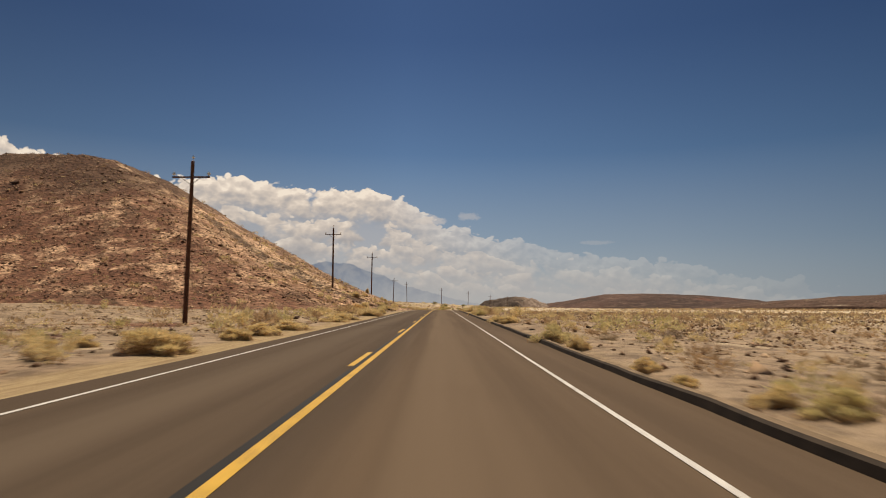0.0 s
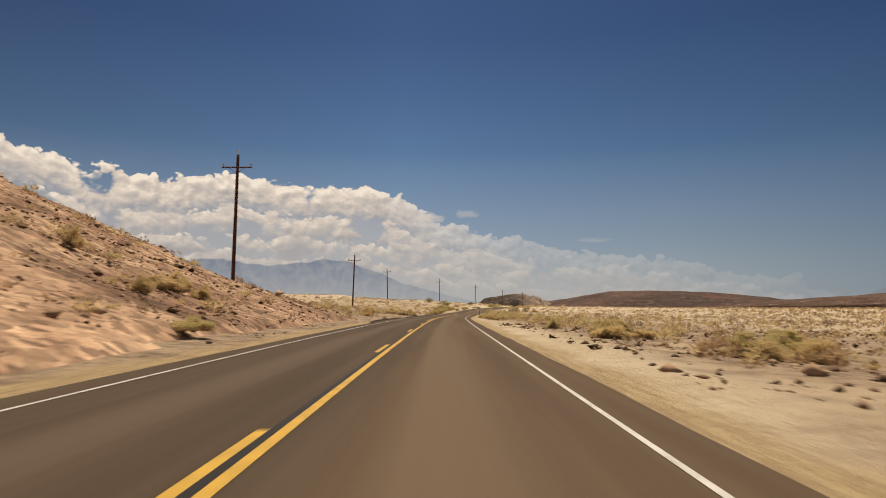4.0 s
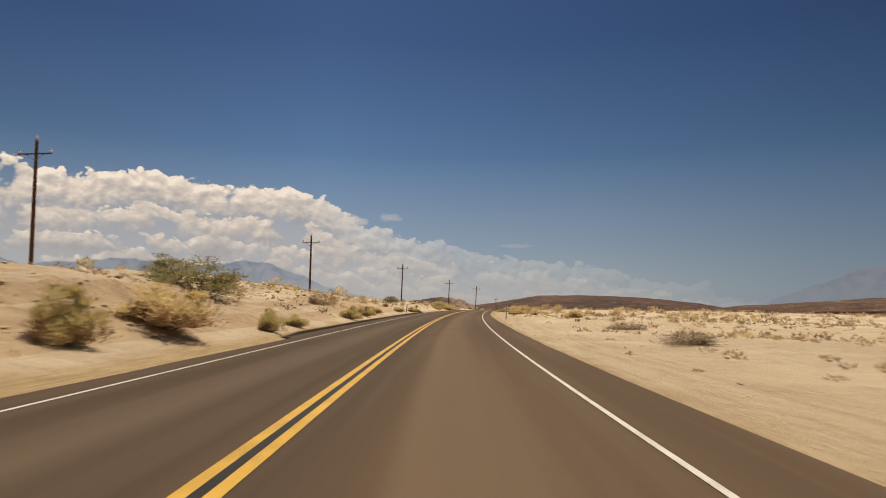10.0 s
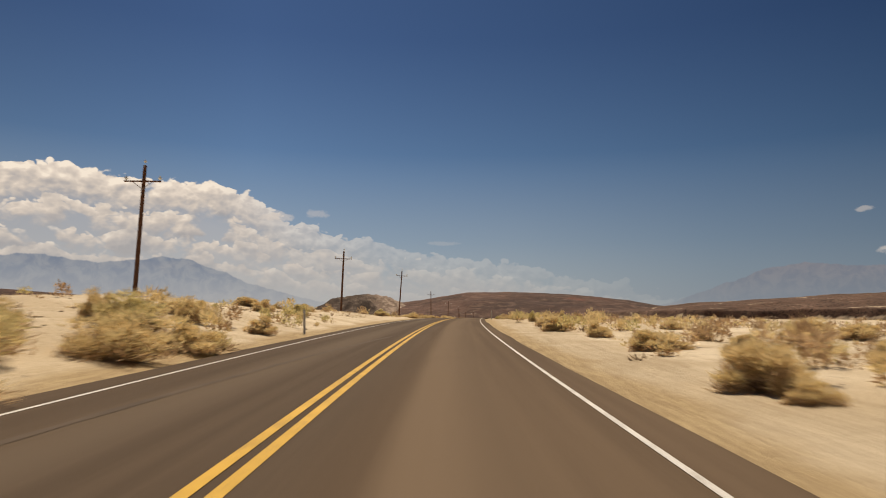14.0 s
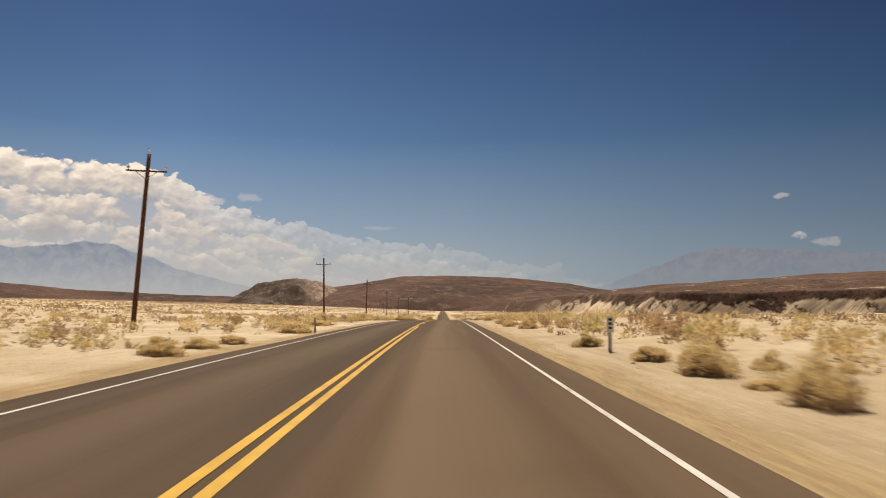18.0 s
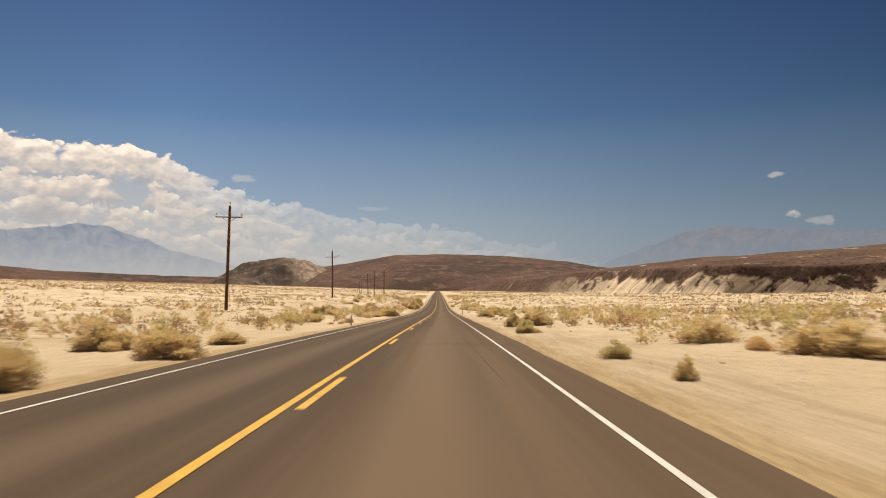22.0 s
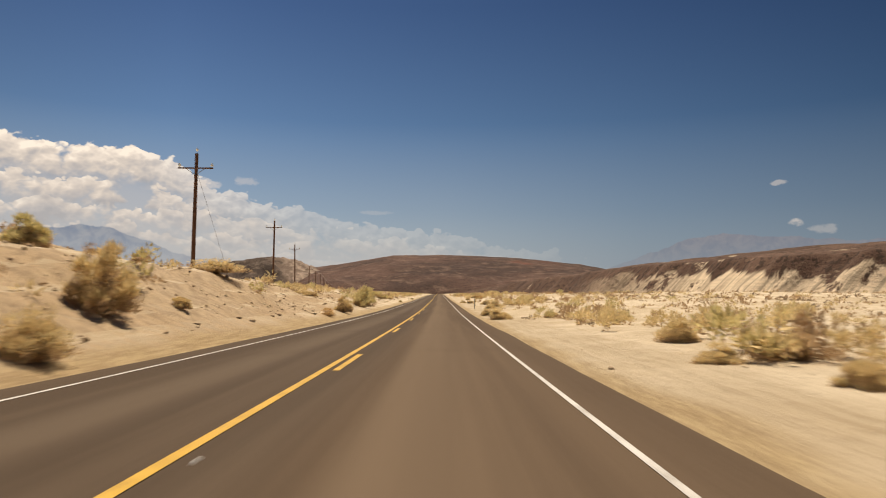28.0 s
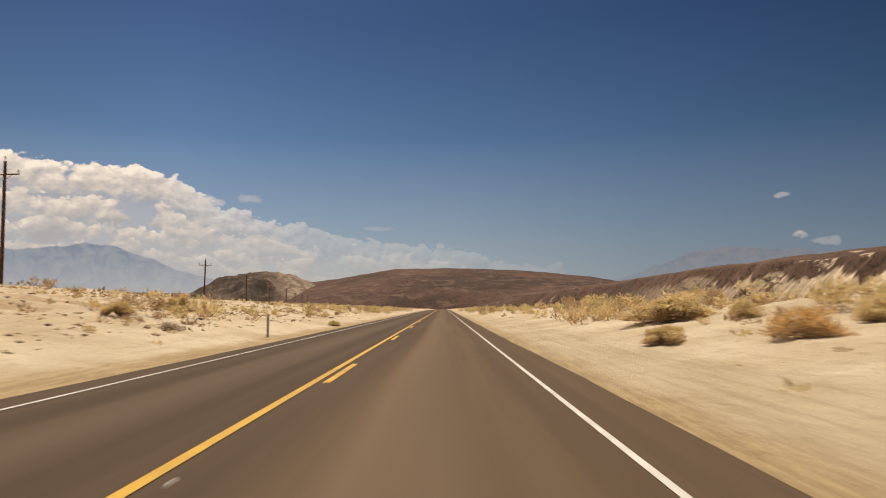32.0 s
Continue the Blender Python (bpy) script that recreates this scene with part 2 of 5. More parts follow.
def sand_material():
    m, n, sh = material("desert_sand", 0.95)
    p = place(n)
    u, along, _ = n.put("ShaderNodeSeparateXYZ", n.put("ShaderNodeUVMap").outputs[0]).outputs
    big, mid, fine, grit = n.noise(p, 0.02, 4.0), n.noise(p, 0.25, 5.0), n.noise(p, 2.2, 5.0, 0.68), n.noise(p, 14.0, 4.0, 0.7)
    c = n.mix(n.step(mid, 0.35, 0.65), (0.505, 0.415, 0.297, 1), (0.645, 0.56, 0.435, 1))
    c = n.mix(n.math("MULTIPLY", n.step(big, 0.42, 0.62), 0.6), c, (0.48, 0.385, 0.265, 1))
    c = n.mix(n.math("MULTIPLY", n.step(fine, 0.54, 0.68), 0.55), c, (0.33, 0.25, 0.165, 1))
    c = n.mix(n.math("MULTIPLY", n.step(grit, 0.56, 0.68), 0.55), c, (0.21, 0.15, 0.10, 1))
    c = n.mix(n.math("MULTIPLY", n.step(grit, 0.42, 0.32), 0.5), c, (0.70, 0.59, 0.43, 1))
    # the first stretch is stonier and browner
    stony = n.step(n.math("ADD", along, n.math("MULTIPLY", n.math("SUBTRACT", big, 0.5), 160.0)), 400.0, 240.0)
    kept = n.math("MAXIMUM", n.step(u, 0.0, -1.0), n.step(along, 145.0, 130.0))
    stony = n.math("MULTIPLY", stony, n.step(n.math("ADD", n.math("SUBTRACT", n.math("ABSOLUTE", n.math("ADD", u, 0.05)), 4.25), n.math("MULTIPLY", n.math("SUBTRACT", mid, 0.5), 4.0)), n.math("ADD", 1.6, n.math("MULTIPLY", kept, -2.5)), n.math("ADD", 4.5, n.math("MULTIPLY", kept, -3.8))))
    crust = n.mix(n.step(n.noise(p, 0.9, 6.0, 0.75), 0.40, 0.60), (0.36, 0.262, 0.182, 1), (0.135, 0.090, 0.062, 1))
    crust = n.mix(n.math("MULTIPLY", n.step(n.noise(p, 0.12, 4.0, 0.6), 0.56, 0.66), 0.6), crust, (0.52, 0.42, 0.30, 1))
    c = n.mix(n.math("MULTIPLY", stony, n.math("ADD", 0.76, n.math("MULTIPLY", n.step(mid, 0.4, 0.6), 0.2))), c, crust)
    # cut banks show browner soil
    slope = n.put("ShaderNodeSeparateXYZ", n.put("ShaderNodeNewGeometry").outputs["True Normal"]).outputs[2]
    bare = n.math("MULTIPLY", n.step(n.math("ADD", slope, n.math("MULTIPLY", n.math("SUBTRACT", fine, 0.5), 0.12)), 0.975, 0.92), 0.6)
    c = n.mix(bare, c, n.mix(n.step(fine, 0.4, 0.6), (0.40, 0.27, 0.155, 1), (0.23, 0.145, 0.08, 1)))
    # wheel marks and drifts that run with the road
    tracks = n.noise(n.xyz(n.math("MULTIPLY", u, 2.6), n.math("MULTIPLY", along, 0.16), 0.0), 1.0, 6.0, 0.7)
    c = n.mix(n.math("MULTIPLY", n.step(tracks, 0.52, 0.66), 0.4), c, (0.40, 0.31, 0.195, 1))
    off = n.math("SUBTRACT", n.math("ABSOLUTE", n.math("ADD", u, 0.05)), 4.25)
    # packed grey-tan shoulder beside the driving lane, then gravel raked along the very edge
    packed = n.math("MULTIPLY", n.step(n.math("ADD", off, n.math("MULTIPLY", n.math("SUBTRACT", mid, 0.5), 2.2)), 3.9, 2.4), n.math("MULTIPLY", n.step(u, 2.0, 3.0), n.step(along, 150.0, 190.0)))
    c = n.mix(n.math("MULTIPLY", packed, 0.6), c, n.mix(n.step(tracks, 0.4, 0.6), (0.46, 0.375, 0.265, 1), (0.35, 0.275, 0.185, 1)))
    rake = n.step(n.math("ADD", off, n.math("MULTIPLY", n.math("SUBTRACT", mid, 0.5), 1.4)), 1.35, 0.5)
    rows = n.noise(n.xyz(n.math("MULTIPLY", u, 7.0), n.math("MULTIPLY", along, 0.5), 3.0), 1.0, 5.0, 0.7)
    c = n.mix(n.math("MULTIPLY", rake, 0.85), c, n.mix(n.step(n.math("ADD", n.math("MULTIPLY", rows, 0.6), n.math("MULTIPLY", grit, 0.4)), 0.42, 0.58), (0.44, 0.335, 0.19, 1), (0.29, 0.205, 0.11, 1)))
    n.feed(sh.inputs["Base Color"], c)
    bump(n, sh, n.math("ADD", n.math("MULTIPLY", fine, 0.65), n.math("MULTIPLY", grit, 0.35)), 0.9, 0.2)
    return m


def asphalt_material():
    m, n, sh = material("asphalt", 0.8)
    u, v, _ = n.put("ShaderNodeSeparateXYZ", n.put("ShaderNodeUVMap").outputs[0]).outputs
    p = place(n)
    long = n.xyz(n.math("MULTIPLY", u, 1.0), n.math("MULTIPLY", v, 0.02), 0.0)
    streak, patch, grain = n.noise(long, 1.6, 4.0), n.noise(p, 0.18, 4.0), n.noise(p, 60.0, 3.0)
    c = n.mix(n.step(streak, 0.35, 0.68), (0.090, 0.063, 0.043, 1), (0.120, 0.085, 0.058, 1))
    # paler strip between the wheel tracks
    wander = n.math("ADD", u, n.math("MULTIPLY", n.math("SUBTRACT", n.noise(n.xyz(0.0, n.math("MULTIPLY", v, 0.03), 0.0), 1.0, 3.0), 0.5), 0.35))
    strip = n.math("MULTIPLY", n.step(wander, 1.05, 1.4), n.step(wander, 3.1, 1.5))
    strip2 = n.math("MULTIPLY", n.step(wander, -2.6, -1.8), n.step(wander, -0.9, -1.7))
    c = n.mix(n.math("MULTIPLY", n.math("MAXIMUM", strip, strip2), 0.6), c, (0.165, 0.122, 0.086, 1))
    c = n.mix(n.math("MULTIPLY", n.step(patch, 0.55, 0.8), 0.35), c, (0.064, 0.042, 0.026, 1))
    c = n.mix(n.math("MULTIPLY", n.step(grain, 0.5, 0.75), 0.4), c, (0.160, 0.116, 0.082, 1))
    # darker and greyer over the oncoming lane and the driving lane's left edge
    c = n.mix(n.math("MULTIPLY", n.step(wander, 1.15, 0.3), 1.0), c, n.mix(1.0, c, (0.79, 0.82, 0.87, 1), "MULTIPLY"))
    n.feed(sh.inputs["Base Color"], c)
    sh.inputs["Specular IOR Level"].default_value = 0.06
    bump(n, sh, grain, 0.35, 0.01)
    return m


def road_paint(name, colour):
    """Thermoplastic line paint, rubbed through to the asphalt in specks."""
    m, n, sh = material(name, 0.6)
    p = place(n)
    tone = n.mix(n.step(n.noise(p, 2.5), 0.3, 0.7), tuple(x * 0.86 for x in colour) + (1,), tuple(x * 1.1 for x in colour) + (1,))
    worn = n.math("ADD", n.math("MULTIPLY", n.noise(p, 30.0, 4.0, 0.7), 0.6), n.math("MULTIPLY", n.noise(p, 1.1, 4.0, 0.6), 0.4))
    n.feed(sh.inputs["Base Color"], n.mix(n.math("MULTIPLY", n.step(worn, 0.53, 0.62), 0.6), tone, (0.12, 0.088, 0.06, 1)))
    return m


def rock_material(name, dark, mid, pale, scale=0.05, pale_at=0.62, steep=None, streaks=False, red=False, scar=None):
    m, n, sh = material(name, 0.95)
    geo = n.put("ShaderNodeNewGeometry")
    p = geo.outputs["Position"]
    a, b, c3 = n.noise(p, scale, 5.0, 0.6), n.noise(p, scale * 6, 5.0, 0.65), n.noise(p, scale * 40, 4.0, 0.7)
    c = n.mix(n.step(a, 0.35, 0.65), (*dark, 1), (*mid, 1))
    c = n.mix(n.math("MULTIPLY", n.step(b, pale_at - 0.1, pale_at + 0.12), 0.7), c, (*pale, 1))
    c = n.mix(n.math("MULTIPLY", n.step(c3, 0.51, 0.63), 0.7), c, tuple(x * 0.5 for x in dark) + (1,))
    if steep:
        # pale clay faces low on the slope, parted by brown talus
        u, v, _ = n.put("ShaderNodeSeparateXYZ", n.put("ShaderNodeUVMap").outputs[0]).outputs
        slant = n.math("ADD", v, n.math("MULTIPLY", u, 0.35))
        faces = n.noise(p, 0.03, 6.0, 0.66, 0.4)
        top = n.math("ADD", -5.0, n.math("MULTIPLY", n.noise(n.xyz(n.math("MULTIPLY", v, 0.035), 4.0, 0.0), 1.0, 5.0, 0.7), 27.0))
        low = n.step(n.math("SUBTRACT", top, u), 0.0, 2.0)
        rills = n.noise(n.xyz(n.math("MULTIPLY", slant, 0.4), n.math("MULTIPLY", u, 0.04), 0.0), 1.0, 4.0, 0.65)
        beds = n.noise(n.xyz(0.0, n.math("MULTIPLY", u, 0.9), 2.0), 1.0, 3.0, 0.6)
        k = n.math("MULTIPLY", n.math("MULTIPLY", low, n.step(faces, 0.42, 0.475)), n.step(v, 1500.0, 1250.0))
        clay = n.mix(n.step(rills, 0.45, 0.62), (*steep, 1), tuple(x * 0.55 for x in steep) + (1,))
        clay = n.mix(n.math("MULTIPLY", n.step(beds, 0.5, 0.6), 0.35), clay, tuple(x * 0.65 for x in steep) + (1,))
        c = n.mix(k, c, clay)
        scars = n.step(n.noise(n.xyz(n.math("MULTIPLY", v, 0.03), n.math("MULTIPLY", u, 0.05), 7.0), 1.0, 6.0, 0.7), 0.60, 0.645)
        c = n.mix(n.math("MULTIPLY", scars, 0.7), c, tuple(x * 0.85 for x in steep) + (1,))
        specks = n.noise(p, 0.3, 3.0, 0.6)
        c = n.mix(n.math("MULTIPLY", n.math("MULTIPLY", n.step(specks, 0.52, 0.6), n.math("SUBTRACT", 1.0, k)), 0.75), c, (0.036, 0.022, 0.016, 1))
    if scar:
        # a pale washed-out flank beside a dark craggy one
        x = n.put("ShaderNodeSeparateXYZ", p).outputs[0]
        k = n.math("MULTIPLY", n.step(n.math("ADD", x, n.math("MULTIPLY", n.math("SUBTRACT", b, 0.5), 160.0)), scar - 20.0, scar + 25.0), 0.75)
        c = n.mix(k, c, n.mix(n.step(b, 0.4, 0.6), (0.42, 0.33, 0.27, 1), (0.18, 0.13, 0.105, 1)))
    if red:
        c = n.mix(n.math("MULTIPLY", n.step(n.noise(p, 0.0022, 4.0, 0.6), 0.6, 0.68), 0.6), c, (0.20, 0.07, 0.045, 1))
    if streaks:
        u, v, _ = n.put("ShaderNodeSeparateXYZ", n.put("ShaderNodeUVMap").outputs[0]).outputs
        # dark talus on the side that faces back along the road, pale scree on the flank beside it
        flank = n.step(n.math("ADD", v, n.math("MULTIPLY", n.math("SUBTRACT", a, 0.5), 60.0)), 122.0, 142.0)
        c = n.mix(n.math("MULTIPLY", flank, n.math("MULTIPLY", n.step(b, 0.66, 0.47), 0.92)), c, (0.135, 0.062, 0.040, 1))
        # pale scree in a broad patch low on the road side
        scree = n.math("MULTIPLY", n.step(n.math("ADD", v, n.math("MULTIPLY", n.math("SUBTRACT", a, 0.5), 70.0)), 134.0, 112.0), n.step(n.math("ADD", u, n.math("MULTIPLY", b, 14.0)), 36.0, 46.0))
        scree = n.math("MULTIPLY", scree, n.step(n.math("ADD", v, n.math("MULTIPLY", n.math("SUBTRACT", a, 0.5), 30.0)), 92.0, 106.0))
        c = n.mix(n.math("MULTIPLY", n.step(v, 112.0, 92.0), 0.8), c, n.mix(n.step(b, 0.4, 0.6), (0.17, 0.105, 0.072, 1), (0.34, 0.235, 0.165, 1)))
        c = n.mix(n.math("MULTIPLY", scree, 0.5), c, n.mix(n.step(c3, 0.4, 0.6), (0.56, 0.41, 0.285, 1), (0.32, 0.215, 0.148, 1)))
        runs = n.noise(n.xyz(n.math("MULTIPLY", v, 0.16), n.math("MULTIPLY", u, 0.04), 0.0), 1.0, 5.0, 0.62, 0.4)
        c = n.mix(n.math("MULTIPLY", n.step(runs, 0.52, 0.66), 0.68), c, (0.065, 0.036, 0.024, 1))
        # one dark gully band down the slope, drawn in colour only
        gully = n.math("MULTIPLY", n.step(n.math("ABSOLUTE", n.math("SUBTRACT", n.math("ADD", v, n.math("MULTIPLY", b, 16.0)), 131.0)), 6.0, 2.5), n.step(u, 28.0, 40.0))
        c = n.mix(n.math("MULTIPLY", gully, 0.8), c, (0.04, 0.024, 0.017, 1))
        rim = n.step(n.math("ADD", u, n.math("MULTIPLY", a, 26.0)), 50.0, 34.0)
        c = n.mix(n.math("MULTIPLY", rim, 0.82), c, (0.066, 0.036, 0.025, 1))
        ledges = n.noise(n.xyz(n.math("MULTIPLY", u, 0.5), n.math("MULTIPLY", v, 0.07), 5.0), 1.0, 5.0, 0.7)
        c = n.mix(n.math("MULTIPLY", n.math("MULTIPLY", n.step(ledges, 0.5, 0.6), n.math("MULTIPLY", n.step(v, 150.0, 115.0), n.step(v, 94.0, 108.0))), 0.65), c, (0.60, 0.44, 0.30, 1))
        rubble = n.put("ShaderNodeTexVoronoi")
        n.feed(rubble.inputs["Vector"], p)
        rubble.inputs["Scale"].default_value = 2.4
        c = n.mix(0.75, c, n.mix(n.put("ShaderNodeSeparateColor", rubble.outputs["Color"]).outputs[0], (0.40, 0.37, 0.35, 1), (1.8, 1.75, 1.7, 1)), "MULTIPLY")
    n.feed(sh.inputs["Base Color"], c)
    bump(n, sh, n.math("ADD", b, n.math("MULTIPLY", c3, 0.5)), 1.0, 0.06 / scale * 0.3)
    return m


SAND = sand_material()
ASPHALT = asphalt_material()
WHITE = road_paint("white_road_paint", (0.58, 0.575, 0.565))
YELLOW = road_paint("yellow_road_paint", (0.56, 0.345, 0.055))
BLACK = plain("black_road_paint", (0.012, 0.011, 0.010), 0.7, 0.2, 3.0)
POLE_WOOD = plain("weathered_pole_wood", (0.115, 0.055, 0.032), 0.85, 0.4, 4.0)
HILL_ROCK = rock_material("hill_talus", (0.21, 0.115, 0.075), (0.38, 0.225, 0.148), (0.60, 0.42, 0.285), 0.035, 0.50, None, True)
KNOLL_ROCK = rock_material("pale_scarred_rock", (0.052, 0.037, 0.031), (0.105, 0.076, 0.062), (0.27, 0.21, 0.17), 0.006, 0.6, scar=365.0)
MESA_ROCK = rock_material("dark_mesa_rock", (0.048, 0.028, 0.024), (0.112, 0.063, 0.050), (0.20, 0.13, 0.10), 0.004, 0.58, red=True)
BAD_ROCK = rock_material("badland_rock", (0.082, 0.046, 0.034), (0.135, 0.079, 0.058), (0.30, 0.21, 0.15), 0.02, 0.66, (0.74, 0.61, 0.45))

# ---- the road's line: a length s along it, and l metres to the right of the driving lane's middle ----
KNOTS = [65.0 * i for i in range(17)]
HEADING = [-0.01, 0.17, -0.16, -1.01, -3.47, -6.6, -9.66, -12.5, -15.44, -17.68, -18.25, -18.25, -18.27, -18.04, -18.08, -18.0, -17.81]
LEVEL = [-1.23, 1.33, 3.84, 5.8, 7.29, 9.38, 12.25, 15.09, 17.33, 18.91, 19.58, 19.32, 18.21, 17.13, 16.63, 16.82, 17.76]
S0, S1 = -300.0, 5200.0
_s = np.arange(0.0, 1101.0)


def eased(values, ends):
    out = np.interp(_s, KNOTS, values)
    for _ in range(3):
        if ends == "hold":
            wide = np.r_[[out[0]] * 20, out, [out[-1]] * 20]
        else:
            wide = np.r_[2 * out[0] - out[20:0:-1], out, 2 * out[-1] - out[-2:-22:-1]]
        out = np.convolve(wide, np.ones(41) / 41, "valid")
    return out


_h, _z = np.radians(eased(HEADING, "hold")), eased(LEVEL, "run")
_x = np.r_[0, np.cumsum(-np.sin(_h))[:-1]]
_y = np.r_[0, np.cumsum(np.cos(_h))[:-1]]
_cut = 1041
_s, _h, _z, _x, _y = _s[:_cut], _h[:_cut], _z[:_cut], _x[:_cut], _y[:_cut]
FAR_S = [1040.0, 1300.0, 1800.0, 2600.0, 5200.0]
FAR_Z = [0.0, 3.6, 9.0, 16.0, 30.0]
MEAN = math.radians(-9.0)
BEND = 90.0                        # beyond this far from the road the grid no longer follows its bends


def road_level(s):
    s = np.asarray(s, float)
    z = np.interp(s, _s, _z)
    z = np.where(s < 0, _z[0] + s * (_z[30] - _z[0]) / 30.0 * np.exp(s / 200.0), z)
    return np.where(s > 1040, _z[-1] + np.interp(s, FAR_S, FAR_Z), z)


def spot(s, l):
    """x and y of a place beside the road."""
    s, l = np.broadcast_arrays(np.asarray(s, float), np.asarray(l, float))
    h = np.interp(s, _s, _h)
    over = np.where(s > 1040, s - 1040, np.where(s < 0, s, 0.0))
    x = np.interp(s, _s, _x) - np.sin(h) * over
    y = np.interp(s, _s, _y) + np.cos(h) * over
    near = np.clip(l, -BEND, BEND)
    far = l - near
    return x + np.cos(h) * near + math.cos(MEAN) * far, y + np.sin(h) * near + math.sin(MEAN) * far


def narrowing(s):
    """By how much the far lane is narrower at the start."""
    return np.interp(s, [-300, 36, 74, 106], [0.42, 0.40, 0.27, 0.0])


def pave_right(s):
    """Where the asphalt ends beside the driving lane."""
    return np.interp(s, [134, 200, 300, 330, 365, 400, 460, 558, 590, 700, 790, 960, 1060], [2.55, 2.43, 2.7, 3.08, 3.05, 2.75, 2.45, 2.34, 2.45, 2.65, 2.78, 2.69, 2.69])


LEFT_L = [-1500.0, -400.0, -120.0, -60.0, -35.0, -20.0, -12.0, -8.0, -6.3]
LEFT = [(-300, 0, 0, 0, 0, 0, -.3, -.1, 0, 0), (50, 0, 0, 0, 0, -.3, -.5, -.1, 0, 0), (127, 2, 2, 2, 2, 1.5, .8, .2, 0, 0), (200, 3, 3, 3, 2.5, 2, 1.2, .3, 0, 0),
        (292, 10, 8, 5, 3, 1.8, 1.3, .6, .1, 0), (352, 11.2, 9, 6.5, 4.6, 3.3, 2.8, 2.0, .35, 0), (390, 12, 10, 7, 5, 3.5, 3, 1.6, .3, 0), (450, 6, 4.5, 3.4, 2.7, 2.3, 1.9, 1.1, .3, 0), (510, 4, 3.2, 2.3, 1.8, 1.6, 1.5, .9, .2, 0),
        (577, 8, 5, 2.4, 1, .5, 0, 0, 0, 0), (640, 18, 8, 2.6, .7, .2, -.1, -.1, 0, 0), (715, 28, 12, 3.8, 1.2, .6, .2, 0, 0, 0), (784, 33, 14.5, 4.6, 1.8, 1.2, .75, .2, 0, 0),
        (857, 36, 16, 6.5, 4.2, 3.6, 3.0, 1.3, .3, 0), (905, 36, 16, 6.5, 4.4, 3.9, 3.6, 2.8, .6, 0), (950, 36, 16, 6.5, 4.4, 3.8, 3.6, 2.8, .6, 0), (968, 36, 16, 6.5, 4.0, 3.4, 3.0, 2.1, .5, 0),
        (1000, 36, 16, 6.5, 4, 3.4, 2.6, 1.5, .35, 0),
        (1070, 36, 16, 6.2, 4.2, 3.4, 2, .9, .2, 0), (1150, 36, 16, 5.6, 3, 2, 1, .4, .1, 0), (1400, 36, 16, 5, 1.8, .8, .3, .1, 0, 0), (5200, 36, 16, 5, 1.8, .8, .2, 0, 0, 0)]
RIGHT_L = [2.9, 4.5, 8.0, 14.0, 25.0, 50.0, 120.0, 400.0, 1500.0]
RIGHT = [(-300, 0, 0, -.1, -.4, -1, -2.5, -5, -9, -9), (100, 0, .1, -.1, -.5, -1.3, -3.5, -7, -12, -14), (200, 0, 0, -.1, -.4, -1.2, -3.4, -7, -12, -12), (295, 0, 0, -.1, -.3, -1, -3, -6, -10, -10),
         (390, 0, 0, 0, 0, -.1, -.6, -2, -5, -8), (450, 0, 0, .1, .2, .2, 0, -1, -3, -6), (480, 0, 0, 0, -.2, -.6, -1.2, -2, -4, -5), (600, 0, 0, 0, 0, 0, -.2, -.5, -1, -2),
         (715, 0, 0, .1, .3, .5, .6, .5, 1, 4), (784, 0, 0, .15, .3, .4, .3, .3, 1, 5), (905, 0, 0, .1, .1, .1, .2, .5, 2, 6), (1010, 0, .05, .3, .6, .8, .8, 1, 3, 8),
         (1060, 0, .1, .6, 1.2, 1.6, 1.6, 1.4, 3, 8), (1200, 0, 0, .2, .4, .5, .5, .5, 3, 8), (5200, 0, 0, 0, 0, 0, 0, 0, 0, 0)]


def table(rows, cols, s, l):
    rows = np.array(rows, float)
    at, values = rows[:, 0], rows[:, 1:]
    cols_h = np.stack([np.interp(s, at, values[:, j]) for j in range(values.shape[1])], -1)
    j = np.clip(np.searchsorted(cols, l) - 1, 0, len(cols) - 2)
    c = np.array(cols)
    f = np.clip((l - c[j]) / (c[j + 1] - c[j]), 0, 1)
    lo, hi = np.take_along_axis(cols_h, j[..., None], -1)[..., 0], np.take_along_axis(cols_h, j[..., None] + 1, -1)[..., 0]
    return lo + (hi - lo) * f


_rng = np.random.default_rng(7)
_lattice = _rng.random((256, 256))


def rough_field(x, y, size, octaves=4, gain=0.5):
    """Smooth noise between -1 and 1 over x, y, its largest humps size metres wide."""
    total, amp, norm = 0.0, 1.0, 0.0
    for o in range(octaves):
        u, v = x / size * 2 ** o + 17.3 * o, y / size * 2 ** o + 5.1 * o
        i, j = np.floor(u).astype(int), np.floor(v).astype(int)
        a, b = u - i, v - j
        a, b = a * a * (3 - 2 * a), b * b * (3 - 2 * b)
        q = lambda di, dj: _lattice[(i + di) % 256, (j + dj) % 256]
        total = total + amp * ((q(0, 0) * (1 - a) + q(1, 0) * a) * (1 - b) + (q(0, 1) * (1 - a) + q(1, 1) * a) * b)
        norm += amp
        amp *= gain
    return total / norm * 2 - 1


